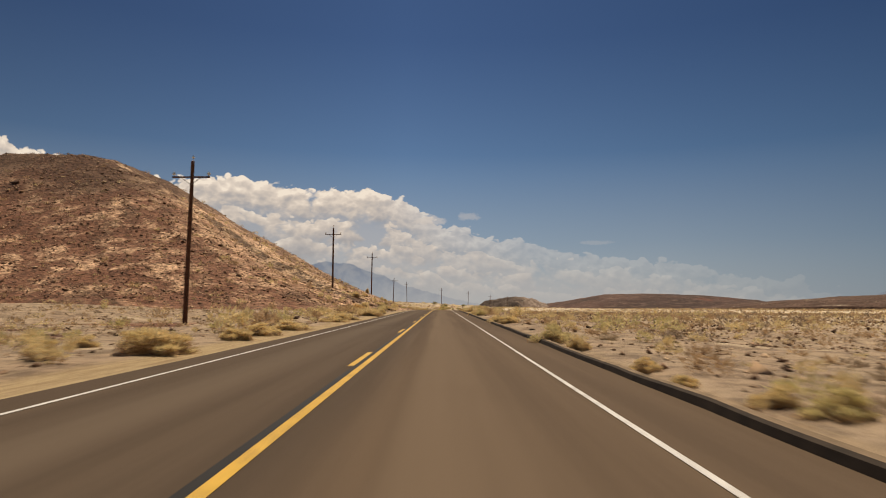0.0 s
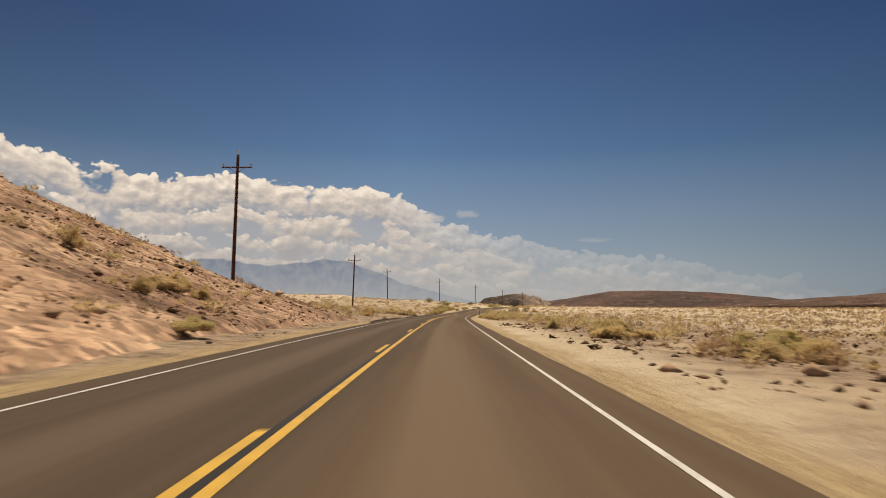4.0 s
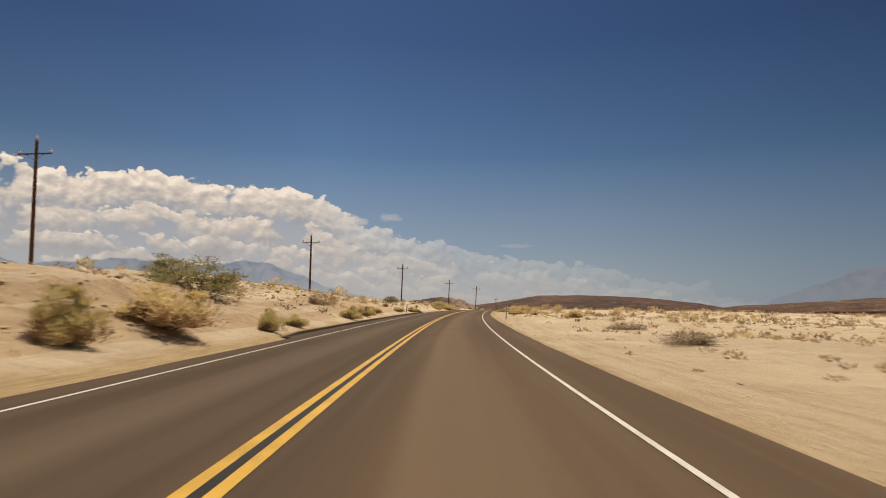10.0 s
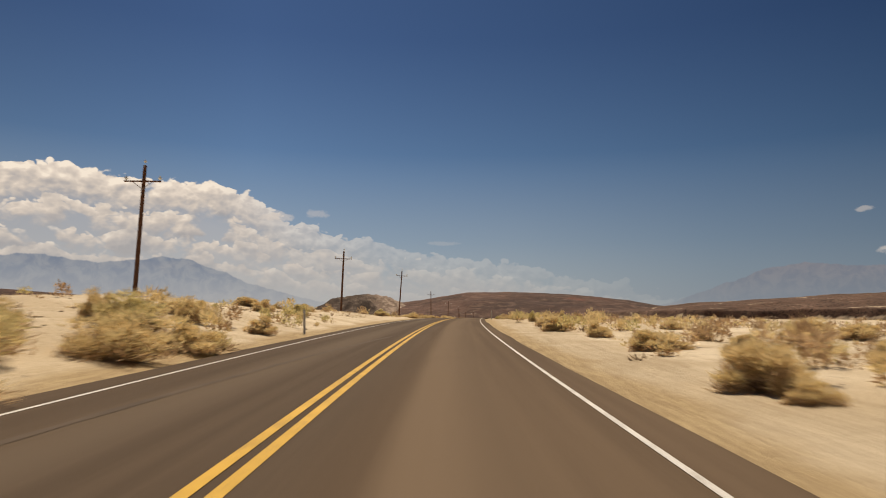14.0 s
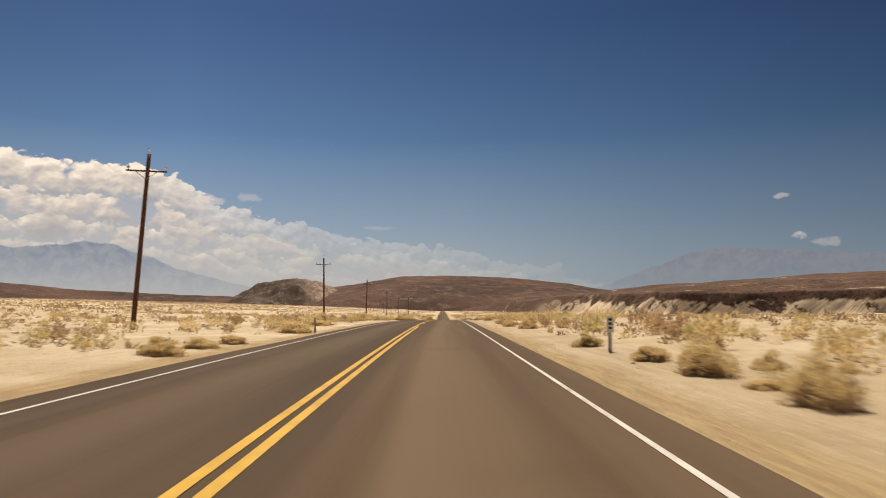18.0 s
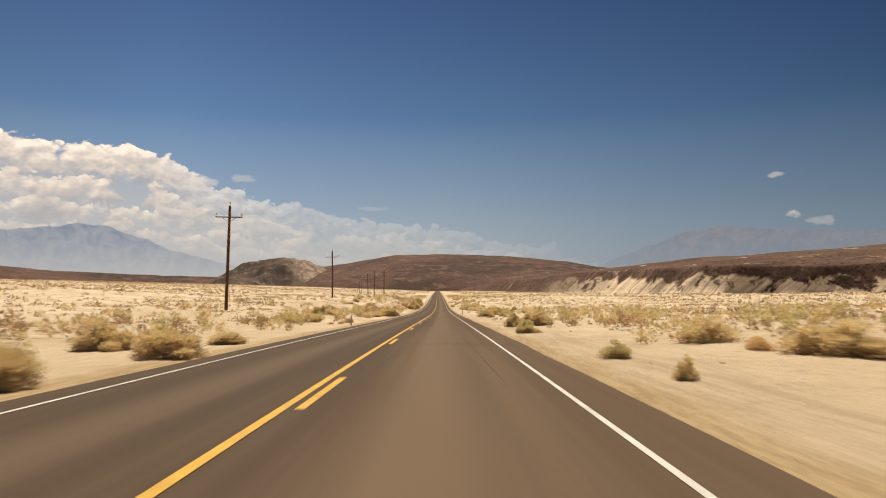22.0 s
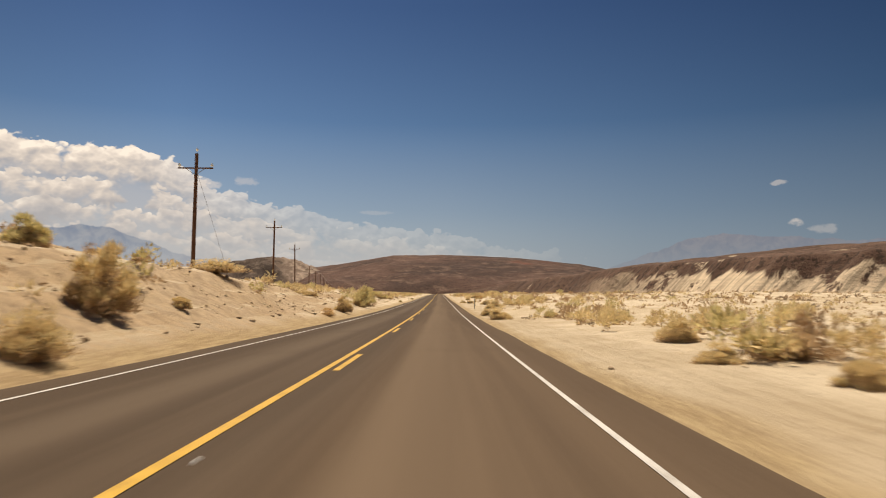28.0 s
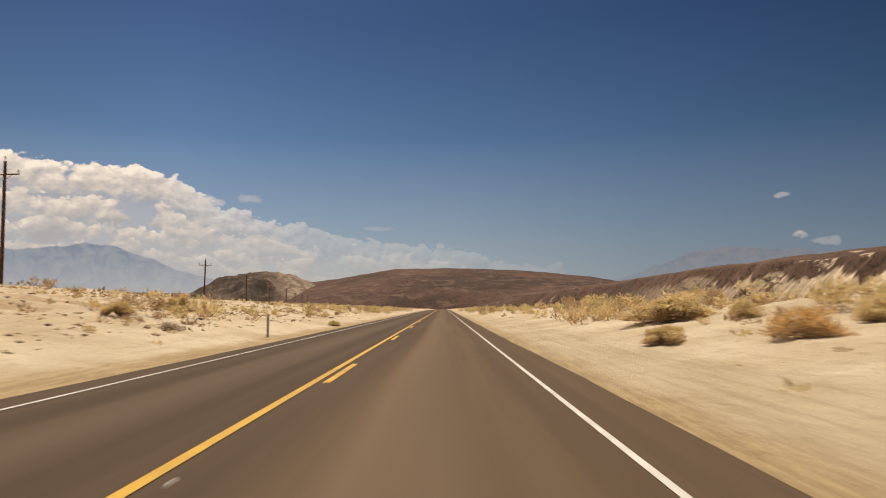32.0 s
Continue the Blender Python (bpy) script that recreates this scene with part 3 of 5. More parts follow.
def ground_level(s, l):
    s, l = np.broadcast_arrays(np.asarray(s, float), np.asarray(l, float))
    h = np.where(l < -1.8, table(LEFT, LEFT_L, s, l), table(RIGHT, RIGHT_L, s, l))
    off = np.where(l > -1.8, l - np.where(s < 133, 3.25, pave_right(s) + 0.14), -6.2 + narrowing(s) - np.where((s > 188) & (s < 297) | (s > 351) & (s < 419), 0.3, 0.0) - l)
    wild = np.clip(off / 10.0, 0, 1)
    # cut banks: worn into ledges and small gullies
    bank = np.clip((h - 0.45) / 1.2, 0, 1) * np.clip((-7.2 - l) / 1.2, 0, 1) * np.clip((l + 26.0) / 8.0, 0, 1)
    q = (h + 0.45 * rough_field(s, l, 6.0, 4, 0.6)) / 0.8
    fr = q - np.floor(q)
    h = h + bank * (0.55 * (np.floor(q) + fr ** 3 - q + 0.25) - 0.45 * np.abs(rough_field(s * 1.2, l * 0.8, 3.0, 4, 0.6)))
    h = h + wild * ((0.4 + 0.16 * np.clip(np.abs(h), 0, 5)) * rough_field(s, l, 11.0, 4) + np.clip(off / 60, 0, 1) * 0.9 * rough_field(s + 90, l, 60.0, 3))
    h = h + np.clip(off / 2.5, 0, 1) * 0.07 * rough_field(s, l, 1.7, 3)
    return road_level(s) + np.where(off < 0, -0.2, h - 0.10 + 0.04 * np.clip(off / 2.0, 0, 1))


HILL_FROM, HILL_TO, HILL_L, HILL_TOP, HILL_TOE, HILL_H = 153.4, 153.6, -82.8, 12.6, 75.8, 32.1


def hill_radius(s, l):
    ds = np.where(s < HILL_FROM, s - HILL_FROM, np.where(s > HILL_TO, s - HILL_TO, 0.0))
    # a blunt-cornered block rather than a round cone
    return (np.abs(ds) ** 5 + np.abs(l - HILL_L) ** 5 + 1e-6) ** 0.2


def hill_level(s, l):
    r = hill_radius(s, l) + 2.2 * rough_field(s, l, 24.0, 3) + 0.8 * np.abs(rough_field(s * 1.6, l * 0.35, 9.0, 3))
    t = np.clip((HILL_TOE - r) / (HILL_TOE - HILL_TOP), 0, 1)
    h = HILL_H * np.minimum(t ** 1.27, 1.0)
    return road_level(s) + h + np.clip(t * 6, 0, 1) * (0.9 * rough_field(s, l, 7.0, 4, 0.6)) - 0.6 * (t < 0.02)


def surface(s, l):
    return np.maximum(ground_level(s, l), hill_level(s, l))


# ---- building helpers ----
def mesh_from(name, verts, faces, mat=None, smooth=True):
    me = bpy.data.meshes.new(name)
    me.from_pydata(verts, [], faces)
    if mat:
        me.materials.append(mat)
    if smooth:
        me.polygons.foreach_set("use_smooth", np.ones(len(me.polygons), bool))
    me.update()
    return me


def sheet(name, xs, ys, zs, mat):
    """A grid of vertices as one mesh."""
    rows, cols = zs.shape
    verts = np.stack([xs, ys, zs], -1).reshape(-1, 3)
    i = np.arange(rows * cols).reshape(rows, cols)
    quads = np.stack([i[:-1, :-1], i[:-1, 1:], i[1:, 1:], i[1:, :-1]], -1).reshape(-1, 4)
    me = bpy.data.meshes.new(name)
    me.vertices.add(len(verts))
    me.vertices.foreach_set("co", verts.astype(np.float32).ravel())
    me.loops.add(quads.size)
    me.loops.foreach_set("vertex_index", quads.ravel().astype(np.int32))
    me.polygons.add(len(quads))
    me.polygons.foreach_set("loop_start", np.arange(0, quads.size, 4, dtype=np.int32))
    me.polygons.foreach_set("use_smooth", np.ones(len(quads), bool))
    me.materials.append(mat)
    me.update(calc_edges=True)
    me.validate()
    return new(name, me)


def with_uv(ob, u, v):
    """Give a sheet its own map of u and v."""
    layer = ob.data.uv_layers.new(name="road")
    idx = np.empty(len(ob.data.loops), np.int32)
    ob.data.loops.foreach_get("vertex_index", idx)
    layer.data.foreach_set("uv", np.stack([np.ravel(u), np.ravel(v)], -1)[idx].astype(np.float32).ravel())
    return ob


def part(name, bm, mat, parent=None, label=""):
    me = bpy.data.meshes.new(name)
    bm.to_mesh(me)
    bm.free()
    me.materials.append(mat)
    ob = new(name, me)
    ob.parent = parent
    return tagged(ob, label)


def growing(start, stop, first, rate):
    out, step = [start], first
    while out[-1] < stop:
        out.append(out[-1] + step)
        step *= rate
    return out


# ---- ground ----
rows_s = np.array([-v for v in reversed(growing(3.0, 300.0, 3.0, 1.2))] + list(np.arange(0.0, 1120.0, 0.9)) + list(np.arange(1120.0, 1250.0, 1.5)) + growing(1250.0, 5200.0, 2.0, 1.035))
cols_l = np.array([-1.8 - v for v in reversed(growing(4.0, 60.0, 0.5, 1.032) + growing(64.0, 3600.0, 4.0, 1.13))] + [-1.8 + v for v in growing(4.0, 60.0, 0.5, 1.032) + growing(64.0, 3600.0, 4.0, 1.13)])
gs, gl = np.meshgrid(rows_s, cols_l, indexing="ij")
gx, gy = spot(gs, gl)
ground = sheet("ground", gx, gy, ground_level(gs, gl), SAND)
with_uv(ground, gl + 1.8, gs)
tagged(ground, "pale tan desert sand and gravel with dry washes", "ground", kind="structure")

hs, hl = np.meshgrid(np.arange(5, 285, 1.3), np.arange(-180, -2, 1.3), indexing="ij")
hx, hy = spot(hs, hl)
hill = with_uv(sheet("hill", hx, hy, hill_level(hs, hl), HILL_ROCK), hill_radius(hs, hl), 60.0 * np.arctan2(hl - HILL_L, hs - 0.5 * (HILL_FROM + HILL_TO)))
tagged(hill, "steep brown talus hill with dark basalt rim beside the road", "hill", kind="structure")


def band(name, l0, l1, s0, s1, up, mat, step=2.5, across=1, edge=0.0):
    """A strip that lies on the road between two lengths."""
    ss = np.linspace(s0, s1, max(2, int((s1 - s0) / step) + 1))
    ll = np.linspace(l0, l1, across + 1)
    a, b = np.meshgrid(ss, ll, indexing="ij")
    if edge:
        wob = rough_field(ss, ss * 0 + 3.3, 6.0, 4) * edge
        b = b.copy()
        b[:, -1] += wob
        b[:, 0] -= np.roll(wob, 37)
    b = b + narrowing(a) * np.clip((-2.2 - b) / 2.8, 0, 1)
    if edge:
        b[:, 1:] = b[:, 1:] + (pave_right(a[:, 1:]) - l1) * np.clip((b[:, 1:] - 1.95) / 0.2, 0, 1)
    x, y = spot(a, b)
    ob = sheet(name, x, y, road_level(a) + up - 0.012 * np.abs(b + 1.8), mat)
    with_uv(ob, b + 1.8, a)
    return ob


road = tagged(band("road", -5.95, 2.6, -250.0, 3200.0, 0.0, ASPHALT, 2.5, 14, 0.10), "two-lane grey-brown asphalt desert highway", "road", kind="structure")
for name, l0, l1, mat, label in (("edge_line", 1.79, 1.868, WHITE, "white edge line"), ("edge_line", -5.26, -5.182, WHITE, "white edge line")):
    ob = band(name, l0, l1, -250, 3200, 0.006, mat)
    ob.parent = road
    tagged(ob, label)
for name, l0, l1, s0, s1, mat, label in (
        ("center_line", -1.67, -1.55, -250, 3200 - 2570, YELLOW, "solid yellow line"), ("center_line", -1.89, -1.77, 190, 3200, YELLOW, "solid yellow line"),
        ("black_line", -1.77, -1.67, -250, 410, BLACK, "black paint between the yellow lines")):
    ob = band(name, l0, l1, s0, s1, 0.006, mat)
    ob.parent = road
    tagged(ob, label)
DASH_ENDS = [(16.9 + 15.0 * i, -1.89, -1.77) for i in range(-3, 12)]
DASH_ENDS += [(float(np.interp(i, [0, 2, 7, 12, 18, 21, 25, 30, 90], [628.6, 656.7, 727.0, 797.1, 883.0, 925.8, 983.1, 1054.9, 1914.0])), -1.67, -1.55) for i in range(90)]
for s_end, l0, l1 in DASH_ENDS:
    ob = band("center_dash", l0, l1, s_end - 3.66, s_end, 0.0065, YELLOW)
    ob.parent = road

# a few small white reflective studs left between the dashes
STUD = plain("white_stud_ceramic", (0.78, 0.78, 0.76), 0.35, 0.05, 9.0)
for s_at in (788.2, 915.3, 1044.9):
    x, y = spot(s_at, -1.61)
    bm = bmesh.new()
    bmesh.ops.create_cone(bm, cap_ends=True, segments=12, radius1=0.032, radius2=0.02, depth=0.018)
    me = bpy.data.meshes.new("road_stud")
    bm.to_mesh(me)
    bm.free()
    me.materials.append(STUD)
    ob = new("road_stud", me)
    ob.parent = road
    ob.location = (float(x), float(y), float(road_level(s_at)) + 0.012)
    tagged(ob, "small white reflective stud")

# ---- far hills, each a ridge at its distance from a middle place ----
MID = (95.0, 671.0, 20.8)


def far_hill(name, profile, distance, depth, mat, label, fall=0.55, relief=1.0, steps=220, base=14.0, crag=4.0):
    az = np.linspace(profile[0][0], profile[-1][0], steps)
    el = np.interp(az, [p[0] for p in profile], [p[1] for p in profile])
    rr = np.linspace(-1.0, 1.0, 60)
    a, r = np.meshgrid(az, rr, indexing="ij")
    top = np.tan(np.radians(el)) * distance + MID[2] - base
    d = distance + r * depth
    x, y = MID[0] + d * np.sin(np.radians(a)), MID[1] + d * np.cos(np.radians(a))
    shape = np.clip(1 - np.abs(r), 0, 1) ** fall
    gully = rough_field(x, y, 160.0, 5, 0.55) * relief
    h = top[:, None] * shape * (1 + 0.22 * gully * (1 - shape)) + gully * 5 * np.clip(1 - shape, 0, 1)
    h = h + crag * (0.35 - np.abs(rough_field(x, y, 75.0, 4, 0.6))) * np.clip(shape * 2.5, 0, 1)
    ends = np.clip(np.minimum(a - az[0], az[-1] - a) / 1.0, 0, 1)
    return tagged(sheet(name, x, y, base - 6 + h * ends, mat), label, "hill", kind="structure")


far_hill("mesa", [(5.5, 1.0), (8.4, 2.5), (10.6, 2.84), (14.3, 3.46), (18.1, 3.56), (23.6, 3.31), (28.2, 2.83), (30.4, 2.39), (34, 1.9), (40, 1.0), (46, 0.2)], 2750.0, 620.0, MESA_ROCK,
         "broad dark brown volcanic mesa beyond the plain")
far_hill("knoll", [(-1.5, 0.4), (1.0, 1.9), (2.2, 2.7), (3.9, 3.05), (5.6, 3.2), (7.1, 3.1), (8.6, 2.5), (11, 1.2), (13, 0.2)], 2600.0, 330.0, KNOLL_ROCK, "rocky knoll with a pale scarred flank", 0.75, 6.0, 320, 14.0, 17.0)
far_hill("ridge", [(-75, 3.5), (-60, 3.0), (-40, 3.7), (-31, 3.7), (-24, 3.05), (-14.3, 2.5), (-10.8, 2.15), (-5.2, 1.9), (-1.2, 1.78), (0.9, 1.7), (4, 1.0), (8, 0.2)], 3000.0, 500.0, MESA_ROCK,
         "low dark brown ridge beyond the plain", 0.7, 1.0, 320)

# badlands on the right: a pale cut cliff under a brown slope
FRONT_S = [700.0, 900.0, 1050.0, 1110.0, 1155.0, 1178.0, 1228.0, 1350.0, 1500.0, 1900.0, 2600.0]
FRONT_L = [950.0, 640.0, 420.0, 319.0, 238.0, 197.0, 154.0, 125.0, 105.0, 75.0, 55.0]
bs, bl = np.meshgrid(np.r_[np.arange(700, 1000, 6.0), np.arange(1000, 1400, 2.2), np.arange(1400, 2600, 9.0)], np.r_[-12.0, -4.0, np.arange(0, 80, 1.6), np.array(growing(80, 1000, 3.0, 1.07))], indexing="ij")
front = np.interp(bs, FRONT_S, FRONT_L)
gul = rough_field(bs, bl * 0.25, 26.0, 4, 0.6)
deep = np.clip(bl * 0.75 + 9.0 * gul, 0, None)
cliff = np.clip(deep / 13.0, 0, 1)
bh = 16.5 * cliff ** 0.9 * np.interp(bs, [900, 1100, 1400, 1900, 2600], [0.8, 1.0, 1.0, 0.6, 0.3]) + 17 * (1 - np.exp(-deep / 110)) + 0.05 * deep
bh = bh + cliff * (1.8 * rough_field(bs, bl, 40.0, 4, 0.55)) - 1.5 * (bl < 0)
bx, by = spot(bs, front + bl)
base_z = ground_level(bs, np.minimum(front, 380.0)) 
badlands = with_uv(sheet("badlands", bx, by, base_z + bh, BAD_ROCK), deep, bs)
tagged(badlands, "brown desert slope with pale eroded cliffs at its foot", "hill", kind="structure")


# ---- utility poles ----
STEEL = plain("galvanised_steel", (0.20, 0.19, 0.18), 0.5, 0.2, 5.0, 0.6)
GLASSY = plain("pale_porcelain", (0.70, 0.74, 0.74), 0.25, 0.05, 9.0)


def box(bm, x0, x1, y0, y1, z0, z1):
    v = [bm.verts.new(p) for p in ((x0, y0, z0), (x1, y0, z0), (x1, y1, z0), (x0, y1, z0), (x0, y0, z1), (x1, y0, z1), (x1, y1, z1), (x0, y1, z1))]
    for q in ((3, 2, 1, 0), (4, 5, 6, 7), (0, 1, 5, 4), (1, 2, 6, 5), (2, 3, 7, 6), (3, 0, 4, 7)):
        bm.faces.new([v[i] for i in q])


def tube(bm, a, b, r0, r1, sides=8):
    a, b = Vector(a), Vector(b)
    z = (b - a).normalized()
    x = z.orthogonal().normalized()
    y = z.cross(x)
    ring = lambda c, r: [bm.verts.new(c + (x * math.cos(2 * math.pi * i / sides) + y * math.sin(2 * math.pi * i / sides)) * r) for i in range(sides)]
    lo, hi = ring(a, r0), ring(b, r1)
    for i in range(sides):
        bm.faces.new((lo[i], lo[(i + 1) % sides], hi[(i + 1) % sides], hi[i]))
    bm.faces.new(list(reversed(lo)))
    bm.faces.new(hi)


def utility_pole(label):
    pole = new("utility_pole")
    bm = bmesh.new()
    tube(bm, (0, 0, -1.5), (0, 0, 6.0), 0.19, 0.165, 12)
    tube(bm, (0, 0, 6.0), (0, 0, 12.6), 0.165, 0.135, 12)
    part("shaft", bm, POLE_WOOD, pole)
    bm = bmesh.new()
    box(bm, -1.5, 1.5, -0.25, -0.14, 11.24, 11.355)
    bmesh.ops.bevel(bm, geom=bm.edges[:], offset=0.012, segments=1, affect="EDGES")
    arm = part("crossarm", bm, POLE_WOOD, pole)
    for side in (-1, 1):
        bm = bmesh.new()
        tube(bm, (side * 0.8, -0.21, 11.26), (0, -0.17, 10.7), 0.024, 0.024, 6)
        part("brace", bm, STEEL, pole, "thin steel brace")
        bm = bmesh.new()
        tube(bm, (side * 1.38, -0.15, 11.34), (side * 1.38, -0.15, 11.46), 0.022, 0.022, 6)
        pin = part("pin", bm, STEEL, None, "steel pin")
        bm = bmesh.new()
        tube(bm, (side * 1.38, -0.15, 11.44), (side * 1.38, -0.15, 11.54), 0.07, 0.13, 10)
        tube(bm, (side * 1.38, -0.15, 11.54), (side * 1.38, -0.15, 11.60), 0.15, 0.14, 10)
        tube(bm, (side * 1.38, -0.15, 11.60), (side * 1.38, -0.15, 11.72), 0.08, 0.06, 10)
        pin.parent = part("insulator", bm, GLASSY, pole, "pale porcelain insulator")
    bm = bmesh.new()
    tube(bm, (0.06, -0.1, 12.4), (0.06, -0.1, 12.8), 0.02, 0.02, 6)
    tube(bm, (0.06, -0.1, 12.78), (0.06, -0.1, 12.88), 0.055, 0.10, 10)
    tube(bm, (0.06, -0.1, 12.88), (0.06, -0.1, 12.94), 0.12, 0.11, 10)
    tube(bm, (0.06, -0.1, 12.94), (0.06, -0.1, 13.05), 0.06, 0.045, 10)
    part("top_insulator", bm, GLASSY, pole, "pale porcelain insulator")
    return pole


# x, y and height of the crossarm, and the lean in degrees
POLES = [(-19.9, 53.8, 11.8, -0.1), (-20.2, 126.8, 17.4, -0.6), (-20.1, 196.9, 20.5, 0), (-20.5, 294.2, 20.9, 1.3), (-19.9, 387.8, 25.8, -2.0), (-0.4, 447.0, 26.1, -0.2), (19.2, 509.9, 27.7, 1.4), (39.6, 572.5, 28.5, 1.5),
         (59.4, 632.5, 30.6, 3.2), (84.0, 714.2, 30.1, -0.9), (106.7, 782.5, 29.4, 1.4), (130.2, 856.4, 29.3, -0.4), (164.2, 949.2, 29.1, 0.4), (176.2, 1018.9, 31.4, 0.4)]
POLES += [(186.9, 1083.7, 32.2, -1.0), (203.0, 1177.9, 30.8, 1.0), (214.4, 1242.0, 31.4, 0), (226.3, 1309.0, 32.6, 0), (240.7, 1394.0, 33.4, 0), (253.0, 1469.0, 34.2, 0), (266.0, 1544.0, 35.0, 0),
          (279.0, 1619.0, 35.8, 0), (292.0, 1694.0, 36.6, 0), (305.0, 1770.0, 37.4, 0), (318.0, 1845.0, 38.2, 0)]
pole = utility_pole("")
for i, (px, py, arm, lean) in enumerate(POLES):
    ob = pole if i == 0 else copy_thing(pole, pose(0, 0, 0))
    turn = -2 if i < 3 else -8 if i < 6 else -18
    aside = 11.3 * math.sin(math.radians(lean))
    ob.matrix_basis = pose(px - aside * math.cos(math.radians(turn)), py - aside * math.sin(math.radians(turn)), arm - 11.3, 0, lean, turn)
    tagged(ob, "dark weathered wooden utility pole with a crossarm", "utility pole", "poles along the road")
    if i == 12:
        bm = bmesh.new()
        tube(bm, (0.1, -0.1, 11.0), (3.4, 1.2, 0.1), 0.012, 0.012, 5)
        part("guy_wire", bm, STEEL, ob, "thin steel guy wire")

# ---- shrubs ----
def leaf_material(name, dark, light, tip):
    m, n, sh = material(name, 0.85)
    geo = n.put("ShaderNodeNewGeometry")
    isle = geo.outputs["Random Per Island"]
    one = n.put("ShaderNodeObjectInfo").outputs["Random"]
    patch = n.noise(n.put("ShaderNodeTexCoord").outputs["Object"], 3.0, 3.0)
    c = n.mix(isle, (*dark, 1), (*light, 1))
    c = n.mix(n.math("MULTIPLY", n.step(patch, 0.42, 0.66), 0.7), c, (*tip, 1))
    c = n.mix(n.math("MULTIPLY", one, 0.3), c, (0.60, 0.47, 0.29, 1))
    n.feed(sh.inputs["Base Color"], c)
    thin = n.put("ShaderNodeBsdfTranslucent", c)
    blend = n.put("ShaderNodeMixShader", 0.42, sh.outputs[0], thin.outputs[0])
    n.feed(m.node_tree.nodes["Material Output"].inputs[0], blend.outputs[0])
    return m


STRAW_LEAF = leaf_material("straw_foliage", (0.57, 0.445, 0.235), (0.89, 0.73, 0.43), (0.74, 0.625, 0.335))
GREEN_LEAF = leaf_material("sage_green_foliage", (0.46, 0.405, 0.19), (0.80, 0.685, 0.37), (0.62, 0.565, 0.27))
RUST_LEAF = leaf_material("rust_foliage", (0.60, 0.37, 0.14), (0.80, 0.54, 0.24), (0.70, 0.49, 0.22))
DARK_LEAF = leaf_material("creosote_foliage", (0.13, 0.14, 0.055), (0.28, 0.28, 0.11), (0.34, 0.29, 0.14))
DRY_LEAF = leaf_material("dry_twigs", (0.34, 0.225, 0.13), (0.60, 0.43, 0.265), (0.46, 0.315, 0.185))
DEAD_LEAF = leaf_material("dead_twigs", (0.17, 0.125, 0.09), (0.36, 0.28, 0.20), (0.26, 0.19, 0.14))
STEM_WOOD = plain("shrub_stem", (0.16, 0.11, 0.07), 0.9, 0.3, 8.0)
_veg = np.random.default_rng(41)


def blades(place_at, toward, length, width, rng):
    """Narrow pointed twigs as verts and faces."""
    n = len(place_at)
    d = toward / np.linalg.norm(toward, axis=1, keepdims=True)
    side = np.cross(d, rng.normal(size=(n, 3)))
    side /= np.linalg.norm(side, axis=1, keepdims=True) + 1e-9
    ln, wd = length * rng.uniform(0.5, 1.5, (n, 1)), width * rng.uniform(0.6, 1.4, (n, 1))
    v = np.stack([place_at - side * wd, place_at + side * wd, place_at + d * ln], 1).reshape(-1, 3)
    return v, np.arange(3 * n).reshape(n, 3)


def quad_mesh(name, verts, quads, mat):
    me = bpy.data.meshes.new(name)
    me.vertices.add(len(verts))
    me.vertices.foreach_set("co", verts.astype(np.float32).ravel())
    k = quads.shape[1]
    me.loops.add(quads.size)
    me.loops.foreach_set("vertex_index", quads.ravel().astype(np.int32))
    me.polygons.add(len(quads))
    me.polygons.foreach_set("loop_start", np.arange(0, quads.size, k, dtype=np.int32))
    me.materials.append(mat)
    me.update(calc_edges=True)
    return me


